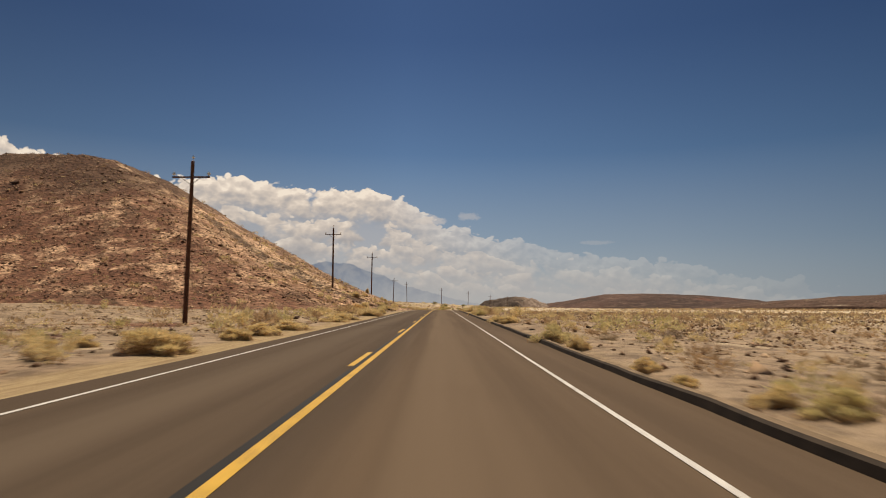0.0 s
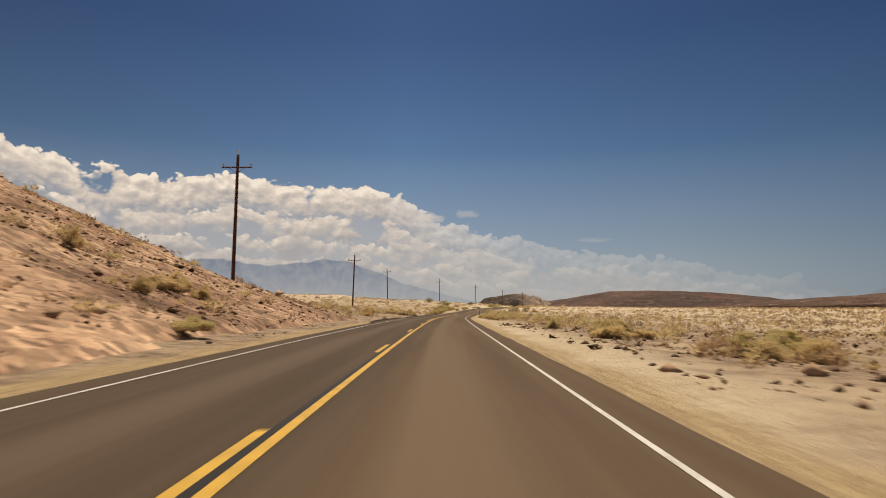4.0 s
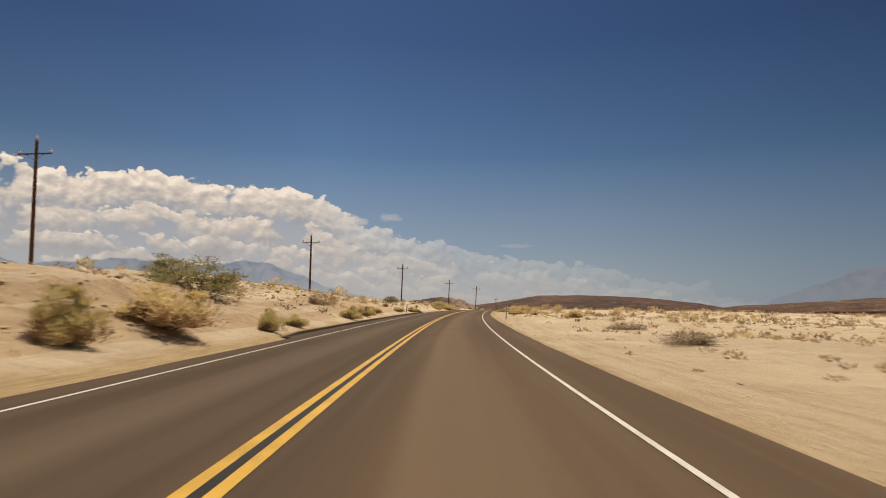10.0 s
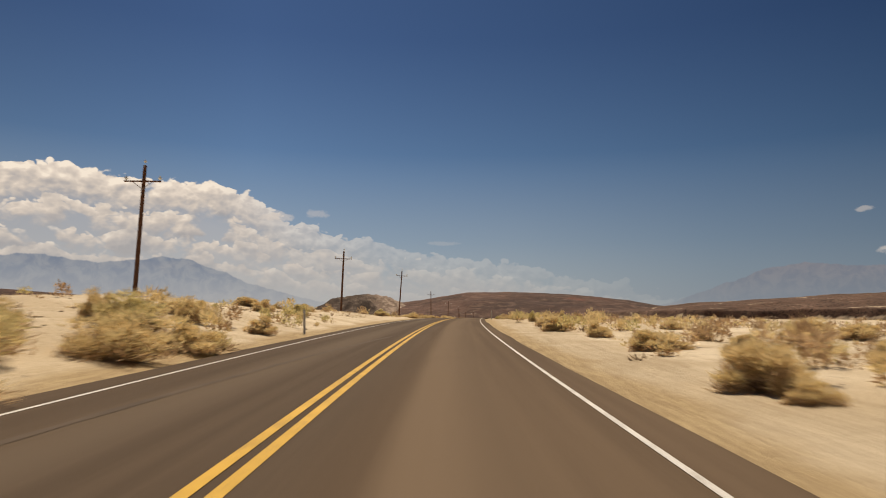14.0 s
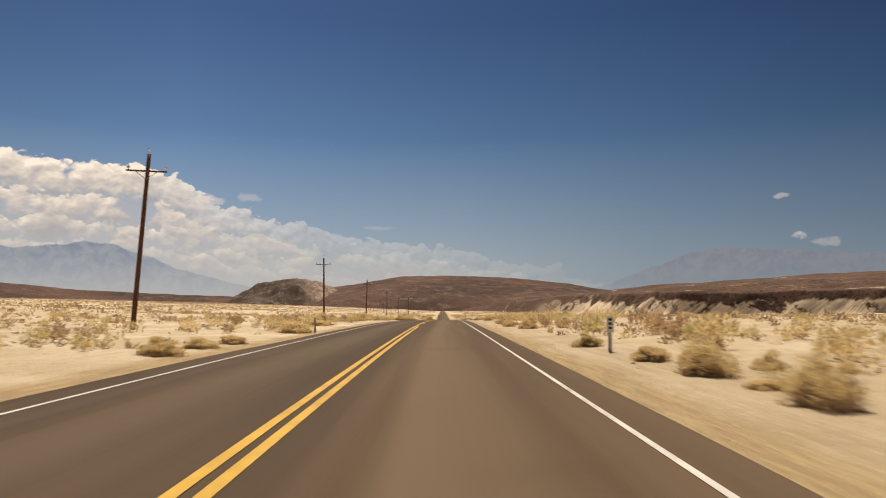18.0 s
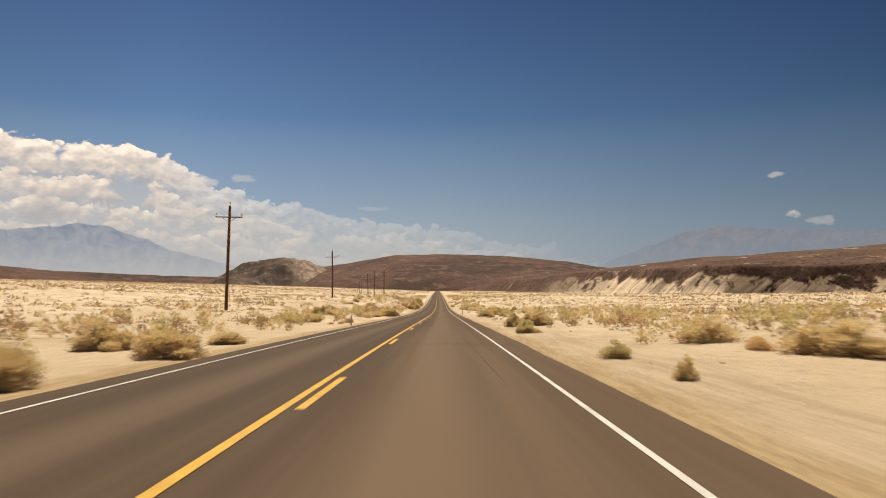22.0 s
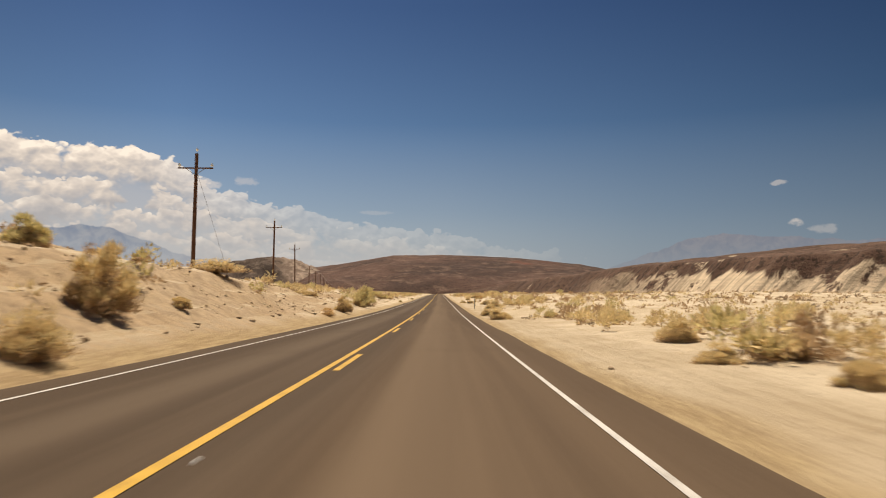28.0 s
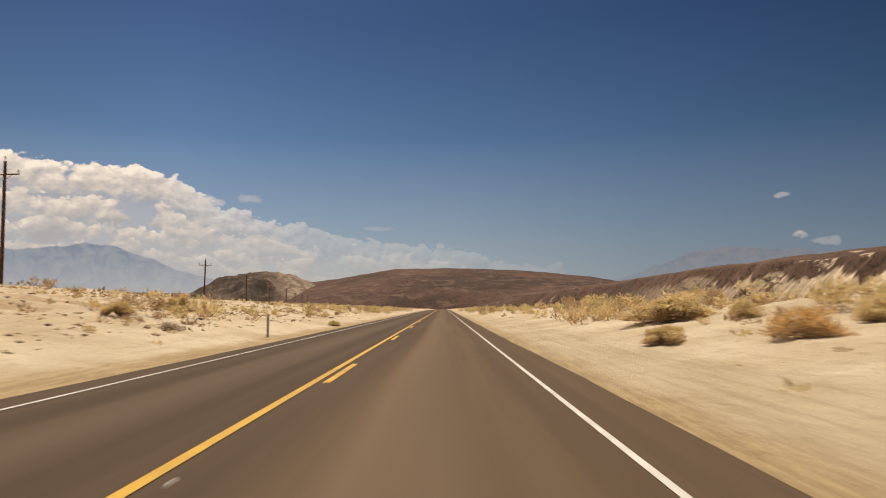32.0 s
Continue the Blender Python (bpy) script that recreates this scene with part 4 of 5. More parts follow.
def shrub(name, leaf, dry, lobes, count, length, width, openness=0.25, dry_share=0.35, seed=0):
    """A shrub one metre high and wide: stems, a lobed crown of leaves, and a dry skirt."""
    rng = np.random.default_rng(seed)
    root = new(name)
    heads = []
    for i in range(lobes):
        # tufts over a dome, with a few strays that break the outline
        a, e = 2.4 * i + rng.uniform(-0.5, 0.5), math.asin(min(0.98, (i + 0.5) / lobes * rng.uniform(0.7, 1.1)))
        reach = rng.uniform(0.12, 0.48)
        heads.append((math.cos(a) * math.cos(e) * reach, math.sin(a) * math.cos(e) * reach, 0.14 + math.sin(e) * rng.uniform(0.30, 0.74), rng.uniform(0.09, 0.21)))
    heads = np.array(heads)
    bm = bmesh.new()
    for x, y, z, _ in heads:
        for _ in range(1):
            bend = Vector((x * 0.45 + rng.normal() * 0.04, y * 0.45 + rng.normal() * 0.04, z * 0.5))
            tip = Vector((x * 1.1 + rng.normal() * 0.08, y * 1.1 + rng.normal() * 0.08, z + rng.uniform(0.0, 0.15)))
            tube(bm, (rng.normal() * 0.03, rng.normal() * 0.03, -0.05), bend, 0.011, 0.007, 5)
            tube(bm, bend, tip, 0.007, 0.002, 5)
    part("stem", bm, STEM_WOOD, root)

    def cloud(n, low):
        pick = heads[rng.integers(0, lobes, n)]
        off = rng.normal(size=(n, 3))
        off /= np.linalg.norm(off, axis=1, keepdims=True)
        off *= (rng.random((n, 1)) ** openness) * pick[:, 3:4] * rng.uniform(0.7, 1.2, (n, 1))
        p = pick[:, :3] + off * np.array([1.15, 1.15, 0.95])
        if low:
            p[:, 2] *= rng.uniform(0.1, 0.75, n)
            p[:, :2] *= rng.uniform(0.9, 1.25, (n, 1))
        p[:, 2] = np.maximum(p[:, 2], 0.01)
        return p, off / np.linalg.norm(off, axis=1, keepdims=True) + np.array([0, 0, 1.1]) + rng.normal(size=(n, 3)) * 0.4

    for nm, n, low, mat in (("foliage", int(count * (1 - dry_share)), False, leaf), ("dry_foliage", int(count * dry_share), True, dry)):
        v, f = blades(*cloud(n, low), length, width, rng)
        ob = new(nm, quad_mesh(nm, v, f, mat))
        ob.parent = root
    return root


KINDS = {
    "straw": [shrub("shrub", STRAW_LEAF, DRY_LEAF, 11 + 2 * i, 6400, 0.085, 0.0108, 0.35, 0.35, 10 + i) for i in range(6)],
    "green": [shrub("shrub", GREEN_LEAF, DRY_LEAF, 12 + 2 * i, 6700, 0.080, 0.0108, 0.35, 0.35, 20 + i) for i in range(4)],
    "rust": [shrub("shrub", RUST_LEAF, DRY_LEAF, 12 + i, 4200, 0.065, 0.011, 0.4, 0.45, 30 + i) for i in range(3)],
    "creosote": [shrub("shrub", DARK_LEAF, DEAD_LEAF, 22 + i, 5200, 0.036, 0.008, 0.7, 0.12, 40 + i) for i in range(2)],
    "dead": [shrub("shrub", DEAD_LEAF, DEAD_LEAF, 13 + i, 2600, 0.09, 0.005, 0.5, 0.5, 50 + i) for i in range(2)],
}
LABELS = {"straw": "straw-coloured rounded desert shrub on sand", "green": "sage-green and tan bushy shrub on sand", "rust": "low rust-orange dried shrub on sand",
          "creosote": "dark green open creosote bush on sand", "dead": "dead grey-brown twiggy shrub on sand"}
GROUPS = {"straw": "straw shrubs beside the road", "green": "green shrubs beside the road", "rust": "rust shrubs beside the road", "creosote": "creosote bushes", "dead": "dead shrubs"}
STRAW = []
STRAW += [(8.7, 4.0, 0.5, 0.3), (10.9, 3.6, 0.5, 0.3), (13.2, 3.7, 0.5, 0.3), (15.0, -8.6, 0.8, 0.5), (17.0, -7.0, 1.5, 0.8), (19.2, 3.6, 0.6, 0.5), (20.5, -10.5, 0.7, 0.4), (23.5, -7.0, 1.1, 0.6), (26.7, -7.0, 1.3, 0.5), (31.5, -7.0, 1.5, 0.5), (43.2, 4.0, 1.1, 0.6), (44.7, 3.6, 1.1, 0.6), (45.4, -7.2, 1.5, 0.5), (47.2, -7.0, 1.6, 0.8), (47.4, 3.6, 1.0, 0.4), (51.2, -7.0, 1.5, 0.5), (51.7, 3.6, 0.6, 0.3), (67.2, -7.0, 2.2, 0.8), (74.9, 4.0, 0.8, 0.4), (76.9, 3.9, 1.1, 0.6), (78.2, -8.0, 0.6, 0.3), (79.4, 3.6, 1.0, 0.5)]
STRAW += [(83.4, -7.3, 1.2, 0.7), (105.7, 4.1, 1.2, 0.5), (106.7, -12.0, 2.0, 0.8), (109.4, 3.8, 1.3, 0.6), (112.5, 3.6, 0.5, 0.3), (118.9, -9.2, 1.6, 0.6), (120.5, 3.8, 1.3, 0.5), (203.2, 5.0, 0.4, 0.4), (205.2, 4.8, 0.5, 0.4), (208.2, 4.5, 0.7, 0.8), (210.5, 4.7, 0.7, 0.5), (216.3, 5.2, 1.0, 0.6), (219.0, 4.9, 1.2, 0.7), (225.1, 4.9, 1.5, 0.7), (236.2, 5.3, 0.6, 0.3), (237.7, 5.4, 0.9, 0.7), (238.1, -13.4, 2.1, 1.1), (250.0, -9.2, 1.8, 0.9), (255.0, -9.4, 1.1, 0.9), (257.7, 9.7, 1.5, 0.7), (258.1, -12.0, 2.5, 1.2), (258.7, -8.4, 1.5, 0.8)]
STRAW += [(270.0, 5.9, 0.8, 0.4), (273.0, 5.6, 0.7, 0.5), (277.7, -11.0, 1.2, 1.0), (283.7, -8.0, 1.2, 0.6), (287.1, 5.6, 1.7, 1.0), (291.2, -8.1, 2.0, 0.6), (302.7, 5.5, 1.9, 1.1), (345.3, -8.4, 3.0, 1.3), (388.5, -8.0, 1.3, 0.6), (389.7, 10.2, 1.5, 0.8), (403.0, 7.6, 0.8, 0.5), (405.3, 5.6, 0.9, 0.5), (407.3, -8.2, 1.1, 0.3), (407.7, -9.8, 0.7, 0.6), (409.0, 6.2, 1.1, 0.6), (411.0, 5.3, 0.9, 0.6), (411.1, -8.3, 0.7, 0.4), (433.0, 5.2, 1.0, 0.4), (433.5, 6.4, 0.6, 0.5), (438.0, 3.8, 0.3, 0.3), (440.0, -9.9, 0.5, 0.5), (449.8, -7.3, 1.1, 0.8)]
STRAW += [(453.4, 5.1, 1.7, 0.7), (455.0, -7.8, 1.1, 0.7), (463.8, -7.0, 2.0, 0.8), (464.5, 4.8, 0.6, 0.4), (466.2, 4.9, 1.4, 1.0), (470.1, -7.2, 1.9, 1.1), (473.3, -7.0, 1.9, 0.9), (476.3, 6.0, 1.4, 0.9), (482.6, -7.6, 1.3, 0.7), (491.6, 5.3, 1.5, 0.9), (495.8, 23.1, 1.9, 1.1), (500.9, 23.0, 2.5, 1.1), (544.2, 4.5, 0.7, 0.3), (547.2, 5.5, 0.7, 0.4), (548.6, -7.2, 1.3, 0.7), (548.9, 4.0, 0.3, 0.4), (551.5, 3.8, 0.4, 0.2), (553.9, -7.9, 1.7, 0.9), (555.5, 5.7, 0.9, 0.6), (560.1, -8.7, 1.2, 0.7), (561.6, -7.0, 1.2, 0.4), (562.4, 6.0, 0.5, 0.6)]
STRAW += [(563.4, 6.0, 0.6, 0.5), (565.4, 5.4, 0.7, 0.5), (565.7, -8.0, 0.6, 0.4), (566.9, 5.3, 0.8, 0.5), (567.4, -7.3, 1.1, 0.5), (569.9, -7.6, 0.8, 0.6), (570.9, -10.8, 1.5, 0.7), (571.7, 4.5, 0.9, 0.5), (571.9, -7.4, 0.5, 0.5), (576.2, -7.3, 1.2, 0.7), (582.4, -7.0, 0.7, 0.4), (593.9, 4.8, 0.9, 0.7), (595.6, 4.8, 0.6, 0.2), (597.6, 4.6, 1.1, 0.7), (598.4, 6.2, 0.5, 0.4), (600.9, 4.7, 0.9, 0.5), (603.4, -7.4, 1.1, 0.5), (606.2, -7.4, 0.9, 0.4), (609.0, -7.2, 0.8, 0.4), (620.7, -7.6, 1.7, 0.7), (627.1, 5.1, 1.0, 0.6), (629.6, 5.3, 0.9, 0.5)]
STRAW += [(631.4, 4.4, 0.7, 0.4), (632.2, -9.1, 0.5, 0.3), (636.2, -9.1, 2.0, 0.5), (637.9, 5.0, 1.2, 0.5), (640.9, -10.2, 0.6, 0.6), (642.5, 4.7, 1.2, 0.5), (649.7, -12.7, 0.8, 0.5), (654.2, -12.1, 1.8, 1.0), (658.9, 5.5, 0.6, 0.2), (667.9, -10.9, 1.0, 0.7), (668.4, 7.5, 1.6, 0.8), (672.9, -11.6, 2.2, 0.7), (673.4, 5.5, 0.8, 0.6), (679.0, 4.4, 0.9, 0.6), (681.0, -12.1, 2.2, 1.2), (684.5, -8.5, 1.7, 0.7), (694.1, 7.2, 0.6, 0.6), (695.4, -7.6, 0.9, 0.8), (697.4, 5.3, 0.5, 0.3), (699.4, -7.4, 1.5, 1.1), (705.7, 8.1, 2.4, 0.9), (705.9, -7.0, 1.3, 0.8)]
STRAW += [(713.0, -7.0, 1.7, 1.0), (726.4, -7.0, 1.0, 1.0), (726.9, 4.2, 0.4, 0.4), (730.6, 8.9, 2.0, 0.8), (733.2, -7.0, 1.5, 0.9), (735.6, 7.9, 1.5, 0.8), (736.2, -10.2, 1.5, 1.0), (739.9, -7.6, 1.4, 0.6), (759.1, 6.2, 1.4, 0.9), (764.9, 4.6, 0.3, 0.2), (772.7, -11.2, 1.8, 0.9), (774.2, -7.9, 0.9, 0.5), (774.4, 7.5, 1.3, 0.8), (777.9, -11.1, 0.7, 0.6), (794.8, 5.6, 0.8, 0.5), (795.9, -8.8, 0.8, 0.4), (796.1, 7.0, 0.6, 0.6), (800.4, -9.3, 1.6, 0.6), (800.6, 5.4, 1.7, 0.9), (803.9, -8.2, 1.4, 0.7), (811.4, -7.5, 2.8, 1.3), (890.6, 8.3, 0.5, 0.5)]
STRAW += [(893.6, 8.8, 0.6, 0.5), (901.7, 6.7, 2.5, 1.1), (904.9, -8.1, 1.0, 0.8), (909.0, -11.3, 1.2, 0.8), (913.0, 6.3, 1.7, 0.9), (913.2, -7.0, 2.0, 1.7), (919.9, 6.2, 0.7, 0.5), (922.4, -7.0, 1.1, 1.0), (923.6, 5.6, 0.8, 0.4), (923.9, 6.9, 1.1, 0.7), (928.4, -8.7, 1.6, 1.8), (929.1, 6.7, 0.9, 0.7), (933.4, -8.5, 0.6, 0.5), (947.3, -11.9, 2.4, 0.8), (955.6, 3.9, 1.5, 0.8), (956.4, 7.4, 1.0, 0.6), (962.9, -7.2, 1.2, 1.2), (964.9, 3.8, 1.1, 0.6), (968.6, -11.2, 1.7, 0.6), (985.6, 5.5, 1.2, 0.6), (989.6, 6.3, 1.4, 0.8), (997.4, 6.8, 1.4, 0.7)]
STRAW += [(1005.9, 6.5, 1.5, 0.6), (1017.6, 5.4, 0.4, 0.2), (1021.9, 4.9, 0.9, 0.6), (1028.4, 6.0, 0.5, 0.4), (1030.2, 4.0, 0.9, 0.5), (1035.0, -11.9, 1.9, 1.0), (1040.4, -9.5, 1.1, 0.5), (1058.1, 11.6, 1.2, 0.7), (1058.2, 6.0, 0.9, 0.6), (1062.4, 9.9, 1.1, 0.7), (1065.4, 8.6, 2.9, 1.0), (1066.9, -12.3, 1.3, 0.8), (1079.6, -14.6, 1.6, 1.0)]
GREEN = []
GREEN += [(7.7, 4.3, 0.7, 0.4), (22.9, 3.6, 1.1, 0.7), (72.4, 4.0, 1.2, 0.6), (79.7, -7.8, 1.3, 0.6), (214.8, -8.1, 0.6, 0.4), (229.6, 4.5, 1.7, 0.8), (240.2, 5.1, 0.9, 0.6), (274.5, 5.2, 0.5, 0.4), (275.6, -7.2, 0.6, 0.4), (278.8, 5.7, 1.1, 0.5), (296.0, -7.4, 2.3, 0.9), (305.6, -7.4, 2.2, 1.5), (314.8, -8.4, 3.6, 1.6), (339.8, -8.2, 1.4, 1.4), (352.3, -7.3, 1.0, 0.9), (357.0, -7.4, 1.0, 0.6), (372.6, -7.4, 1.5, 1.0), (380.1, -7.6, 1.3, 0.9), (384.5, -7.7, 0.8, 0.5), (404.1, -7.8, 1.1, 0.6), (413.8, -7.3, 1.7, 0.7), (434.7, 4.4, 1.9, 0.6)]
GREEN += [(331.5, -8.7, 2.6, 1.4), (336.5, -9.8, 2.9, 1.7), (461.0, -8.4, 2.2, 1.3), (467.5, -8.9, 2.5, 1.5), (475.0, -9.3, 2.3, 1.2)]
GREEN += [(547.7, 4.0, 0.5, 0.5), (606.4, 4.4, 0.9, 0.5), (661.4, 4.5, 0.3, 0.2), (693.6, 4.7, 0.4, 0.4), (731.6, 4.2, 0.6, 0.5), (747.7, 3.9, 1.1, 0.7), (758.4, 4.5, 1.0, 1.0), (769.2, -11.5, 0.8, 0.4), (890.9, -7.8, 1.5, 1.4), (933.2, -13.6, 1.7, 1.3), (980.7, -7.7, 2.2, 1.7), (991.4, -8.7, 2.6, 2.0), (1014.7, -10.7, 2.9, 1.4), (1027.6, -10.0, 1.8, 1.1), (1033.7, -7.0, 0.6, 0.5), (1086.3, -7.0, 0.9, 0.4)]
RUST = []
RUST += [(100.9, -12.3, 2.0, 0.9), (115.2, -9.0, 1.0, 0.4), (215.0, -12.3, 0.8, 0.4), (218.0, -10.5, 0.9, 0.6), (226.7, -11.6, 1.0, 0.5), (306.5, 4.7, 0.4, 0.2), (345.5, 17.4, 1.7, 1.1), (661.6, 5.8, 0.3, 0.2), (665.7, 8.2, 0.8, 0.3), (702.2, -7.0, 1.0, 0.6), (732.1, 7.8, 0.7, 0.4), (767.7, -8.4, 0.6, 0.2), (769.9, -7.9, 0.5, 0.3), (791.1, 6.9, 0.5, 0.3), (895.9, -7.4, 1.0, 0.7), (899.7, -7.0, 1.4, 0.6), (902.7, -7.0, 1.2, 0.5), (954.6, -7.0, 0.9, 0.6), (983.9, 5.6, 0.5, 0.3), (1055.6, 8.4, 1.6, 0.8)]
CREOSOTE = []
CREOSOTE += [(335.9, 11.2, 3.6, 1.8), (339.5, 14.7, 2.4, 1.7), (357.0, -11.9, 4.6, 2.0), (369.4, -19.0, 3.2, 1.8), (442.8, -15.1, 2.6, 1.3), (457.6, -17.0, 2.9, 1.4)]
DEAD = []
DEAD += [(25.5, 6.0, 0.8, 0.4), (34.5, 11.3, 1.4, 0.6), (251.7, 27.0, 2.2, 1.1), (296.3, 18.4, 0.9, 1.2), (305.4, 15.6, 1.6, 1.1), (348.4, 7.9, 2.2, 0.6), (365.4, 9.8, 2.3, 0.6), (374.5, -10.4, 1.2, 1.0), (376.2, -10.1, 1.1, 0.6), (770.6, 7.7, 1.5, 0.3), (894.3, -9.1, 0.8, 0.8), (1065.2, -9.6, 1.2, 0.4)]

for _ in range(16):
    RUST.append((float(_veg.uniform(889, 903)), float(_veg.uniform(-10.5, -8.0)), float(_veg.uniform(0.9, 1.6)), float(_veg.uniform(0.3, 0.5))))
# more of the same along the stretches between
for s0, s1 in ((112, 180), (470, 540), (795, 862)):
    for i in range(26):
        far = float(_veg.uniform(4.5, 14.0))
        row = (float(_veg.uniform(s0, s1)), 1.0 + far if i % 2 else -4.0 - far, float(_veg.uniform(0.7, 1.9)), float(_veg.uniform(0.5, 1.1)))
        (STRAW, STRAW, STRAW, GREEN)[int(_veg.integers(0, 4))].append(row)
_used = set()
for kind, spots in (("straw", STRAW), ("green", GREEN), ("rust", RUST), ("creosote", CREOSOTE), ("dead", DEAD)):
    for i, (s, l, w, h) in enumerate(spots):
        source = KINDS[kind][i % len(KINDS[kind])]
        x, y = spot(s, l)
        at = pose(float(x), float(y), float(surface(s, l)) - 0.04, 0, 0, float(_veg.uniform(0, 360)))
        if source in _used:
            ob = copy_thing(source, at)
        else:
            _used.add(source)
            ob = source
            ob.matrix_basis = at
        ob.scale = (w * 1.12, w * 1.12 * float(_veg.uniform(0.85, 1.1)), h * 1.12)
        tagged(ob, LABELS[kind], "shrub", GROUPS[kind])


def scatter(name, count, s_range, l_range, size, blade_count, long, wide, mats, label, keep, seed, squash=0.7, lobes=0):
    """Many small clumps joined into one mesh."""
    rng = np.random.default_rng(seed)
    s, l = rng.uniform(*s_range, count), rng.uniform(*l_range, count)
    ok = keep(s, l, rng)
    s, l = s[ok], l[ok]
    n = len(s)
    sz = size * np.clip(np.exp(rng.normal(0, 0.42, n)), 0.35, 1.7)
    x, y = spot(s, l)
    base = np.stack([x, y, surface(s, l) - 0.03], -1)
    k = blade_count
    off = rng.normal(size=(n, k, 3))
    off /= np.linalg.norm(off, axis=2, keepdims=True)
    if lobes:
        # several rounded heads of unlike height make one clump
        turn = rng.uniform(0, 2 * math.pi, (n, lobes))
        reach, tall, bulk = rng.uniform(0.08, 0.42, (n, lobes)), rng.uniform(0.12, 0.5, (n, lobes)), rng.uniform(0.13, 0.26, (n, lobes))
        head = np.stack([np.cos(turn) * reach, np.sin(turn) * reach, tall * squash], -1)
        pick = rng.integers(0, lobes, (n, k))
        rows = np.arange(n)[:, None]
        local = head[rows, pick] + off * bulk[rows, pick][..., None] * rng.random((n, k, 1)) ** 0.4
        local[..., 2] = np.abs(local[..., 2])
    else:
        off[:, :, 2] = np.abs(off[:, :, 2])
        local = off * np.array([1, 1, squash]) * 0.5 * rng.random((n, k, 1)) ** 0.4
    p = base[:, None] + local * sz[:, None, None]
    d = off + rng.normal(size=(n, k, 3)) * 0.4 + np.array([0, 0, 0.9 if lobes else 0.4])
    d /= np.linalg.norm(d, axis=2, keepdims=True)
    side = np.cross(d, rng.normal(size=(n, k, 3)))
    side /= np.linalg.norm(side, axis=2, keepdims=True) + 1e-9
    ln, wd = long * sz[:, None, None] * rng.uniform(0.6, 1.3, (n, k, 1)), wide * sz[:, None, None] * rng.uniform(0.6, 1.3, (n, k, 1))
    v = np.stack([p - side * wd, p + side * wd, p + d * ln], 2).reshape(-1, 3)
    me = quad_mesh(name, v, np.arange(len(v)).reshape(-1, 3), mats[0])
    for extra in mats[1:]:
        me.materials.append(extra)
    which = np.repeat(rng.choice(len(mats), n, p=np.array([0.55, 0.25, 0.2])[: len(mats)] / sum([0.55, 0.25, 0.2][: len(mats)])), k)
    if lobes:
        # the lower twigs are dry and brown
        which = np.where((local[..., 2].ravel() < 0.2 * squash) & (rng.random(n * k) < 0.75), 1, which)
    me.polygons.foreach_set("material_index", which.astype(np.int32))
    return tagged(new(name, me), label, "scrub", kind="stuff")


def off_road(s, l):
    return np.where(l > -1.8, l - 2.9, -6.3 - l)


def patchy(lo, amount):
    def keep(s, l, rng):
        o = off_road(s, l)
        d = 0.62 + 0.6 * rough_field(s, l, 30.0, 3)
        return (o > lo) & (rng.random(len(s)) < np.clip(d, 0.12, 1) * amount * np.clip((o - lo) / 6, 0.25, 1))
    return keep


def rows_of_scrub(s, l, rng):
    o = off_road(s, l)
    d = np.clip(0.55 + 1.1 * rough_field(s, l, 22.0, 3), 0.08, 1)
    return (o > 3.2) & (rng.random(len(s)) < d * np.interp(o, [3, 5, 9, 14, 20, 45], [0.2, 0.85, 0.8, 0.45, 0.25, 0.2]) * np.where((l > 0) & (s > 330) & (s < 400), 0.15, 1.0))


BELTS = [(-10, 130, 4.3, 7.6, 0.85), (-10, 125, -11.5, -7.6, 0.8), (452, 502, -11.5, -7.4, 0.9), (530, 642, 4.9, 8.4, 0.95), (772, 872, -12.0, -7.6, 0.8), (318, 350, -11.5, -7.8, 0.4), (196, 300, 5.5, 11, 0.6), (255, 330, -14, -8.5, 0.25), (440, 650, 5.5, 12, 0.6), (590, 830, -14, -8.5, 0.55),
         (660, 800, 8, 16, 0.4), (840, 960, 5.5, 12, 0.5), (860, 1000, -19, -13, 0.4), (985, 1110, 7.5, 15, 0.6), (1040, 1250, -16, -8.5, 0.4), (1110, 1250, 5, 14, 0.5)]


def in_belts(s, l, rng):
    """Rows where the run-off from the road feeds thicker brush."""
    share = np.zeros(len(s))
    for s0, s1, l0, l1, much in BELTS:
        share = np.maximum(share, np.where((s > s0) & (s < s1) & (l > l0) & (l < l1), much, 0.0))
    return rng.random(len(s)) < share * np.clip(0.6 + 0.9 * rough_field(s, l, 9.0, 3), 0.1, 1)


SCRUB = (STRAW_LEAF, DRY_LEAF, DEAD_LEAF)
DOTS = (DRY_LEAF, DEAD_LEAF, STRAW_LEAF)
scatter("tufts", 30000, (-10, 1250), (-45, 45), 0.42, 18, 0.3, 0.085, DOTS, "small dry tufts of desert scrub on sand", patchy(1.6, 0.8), 61)
scatter("roadside_scrub", 15000, (-10, 1250), (-48, 48), 0.98, 145, 0.14, 0.031, (STRAW_LEAF, DRY_LEAF, GREEN_LEAF), "straw and sage shrubs scattered beside the road", rows_of_scrub, 60, 0.85, 5)
scatter("roadside_brush", 11000, (-10, 1250), (-20, 17), 1.02, 240, 0.13, 0.026, (STRAW_LEAF, DRY_LEAF, GREEN_LEAF), "rows of straw-coloured brush along the road", in_belts, 66, 0.95, 6)
scatter("scrub_right", 12000, (-10, 1500), (20, 95), 0.9, 24, 0.2, 0.07, DOTS, "scattered tan desert scrub over the plain", patchy(6, 1.0), 62, 0.8)
scatter("scrub_left", 12000, (-10, 1500), (-95, -24), 0.9, 24, 0.2, 0.07, DOTS, "scattered tan desert scrub over the plain", patchy(6, 1.0), 63, 0.8)
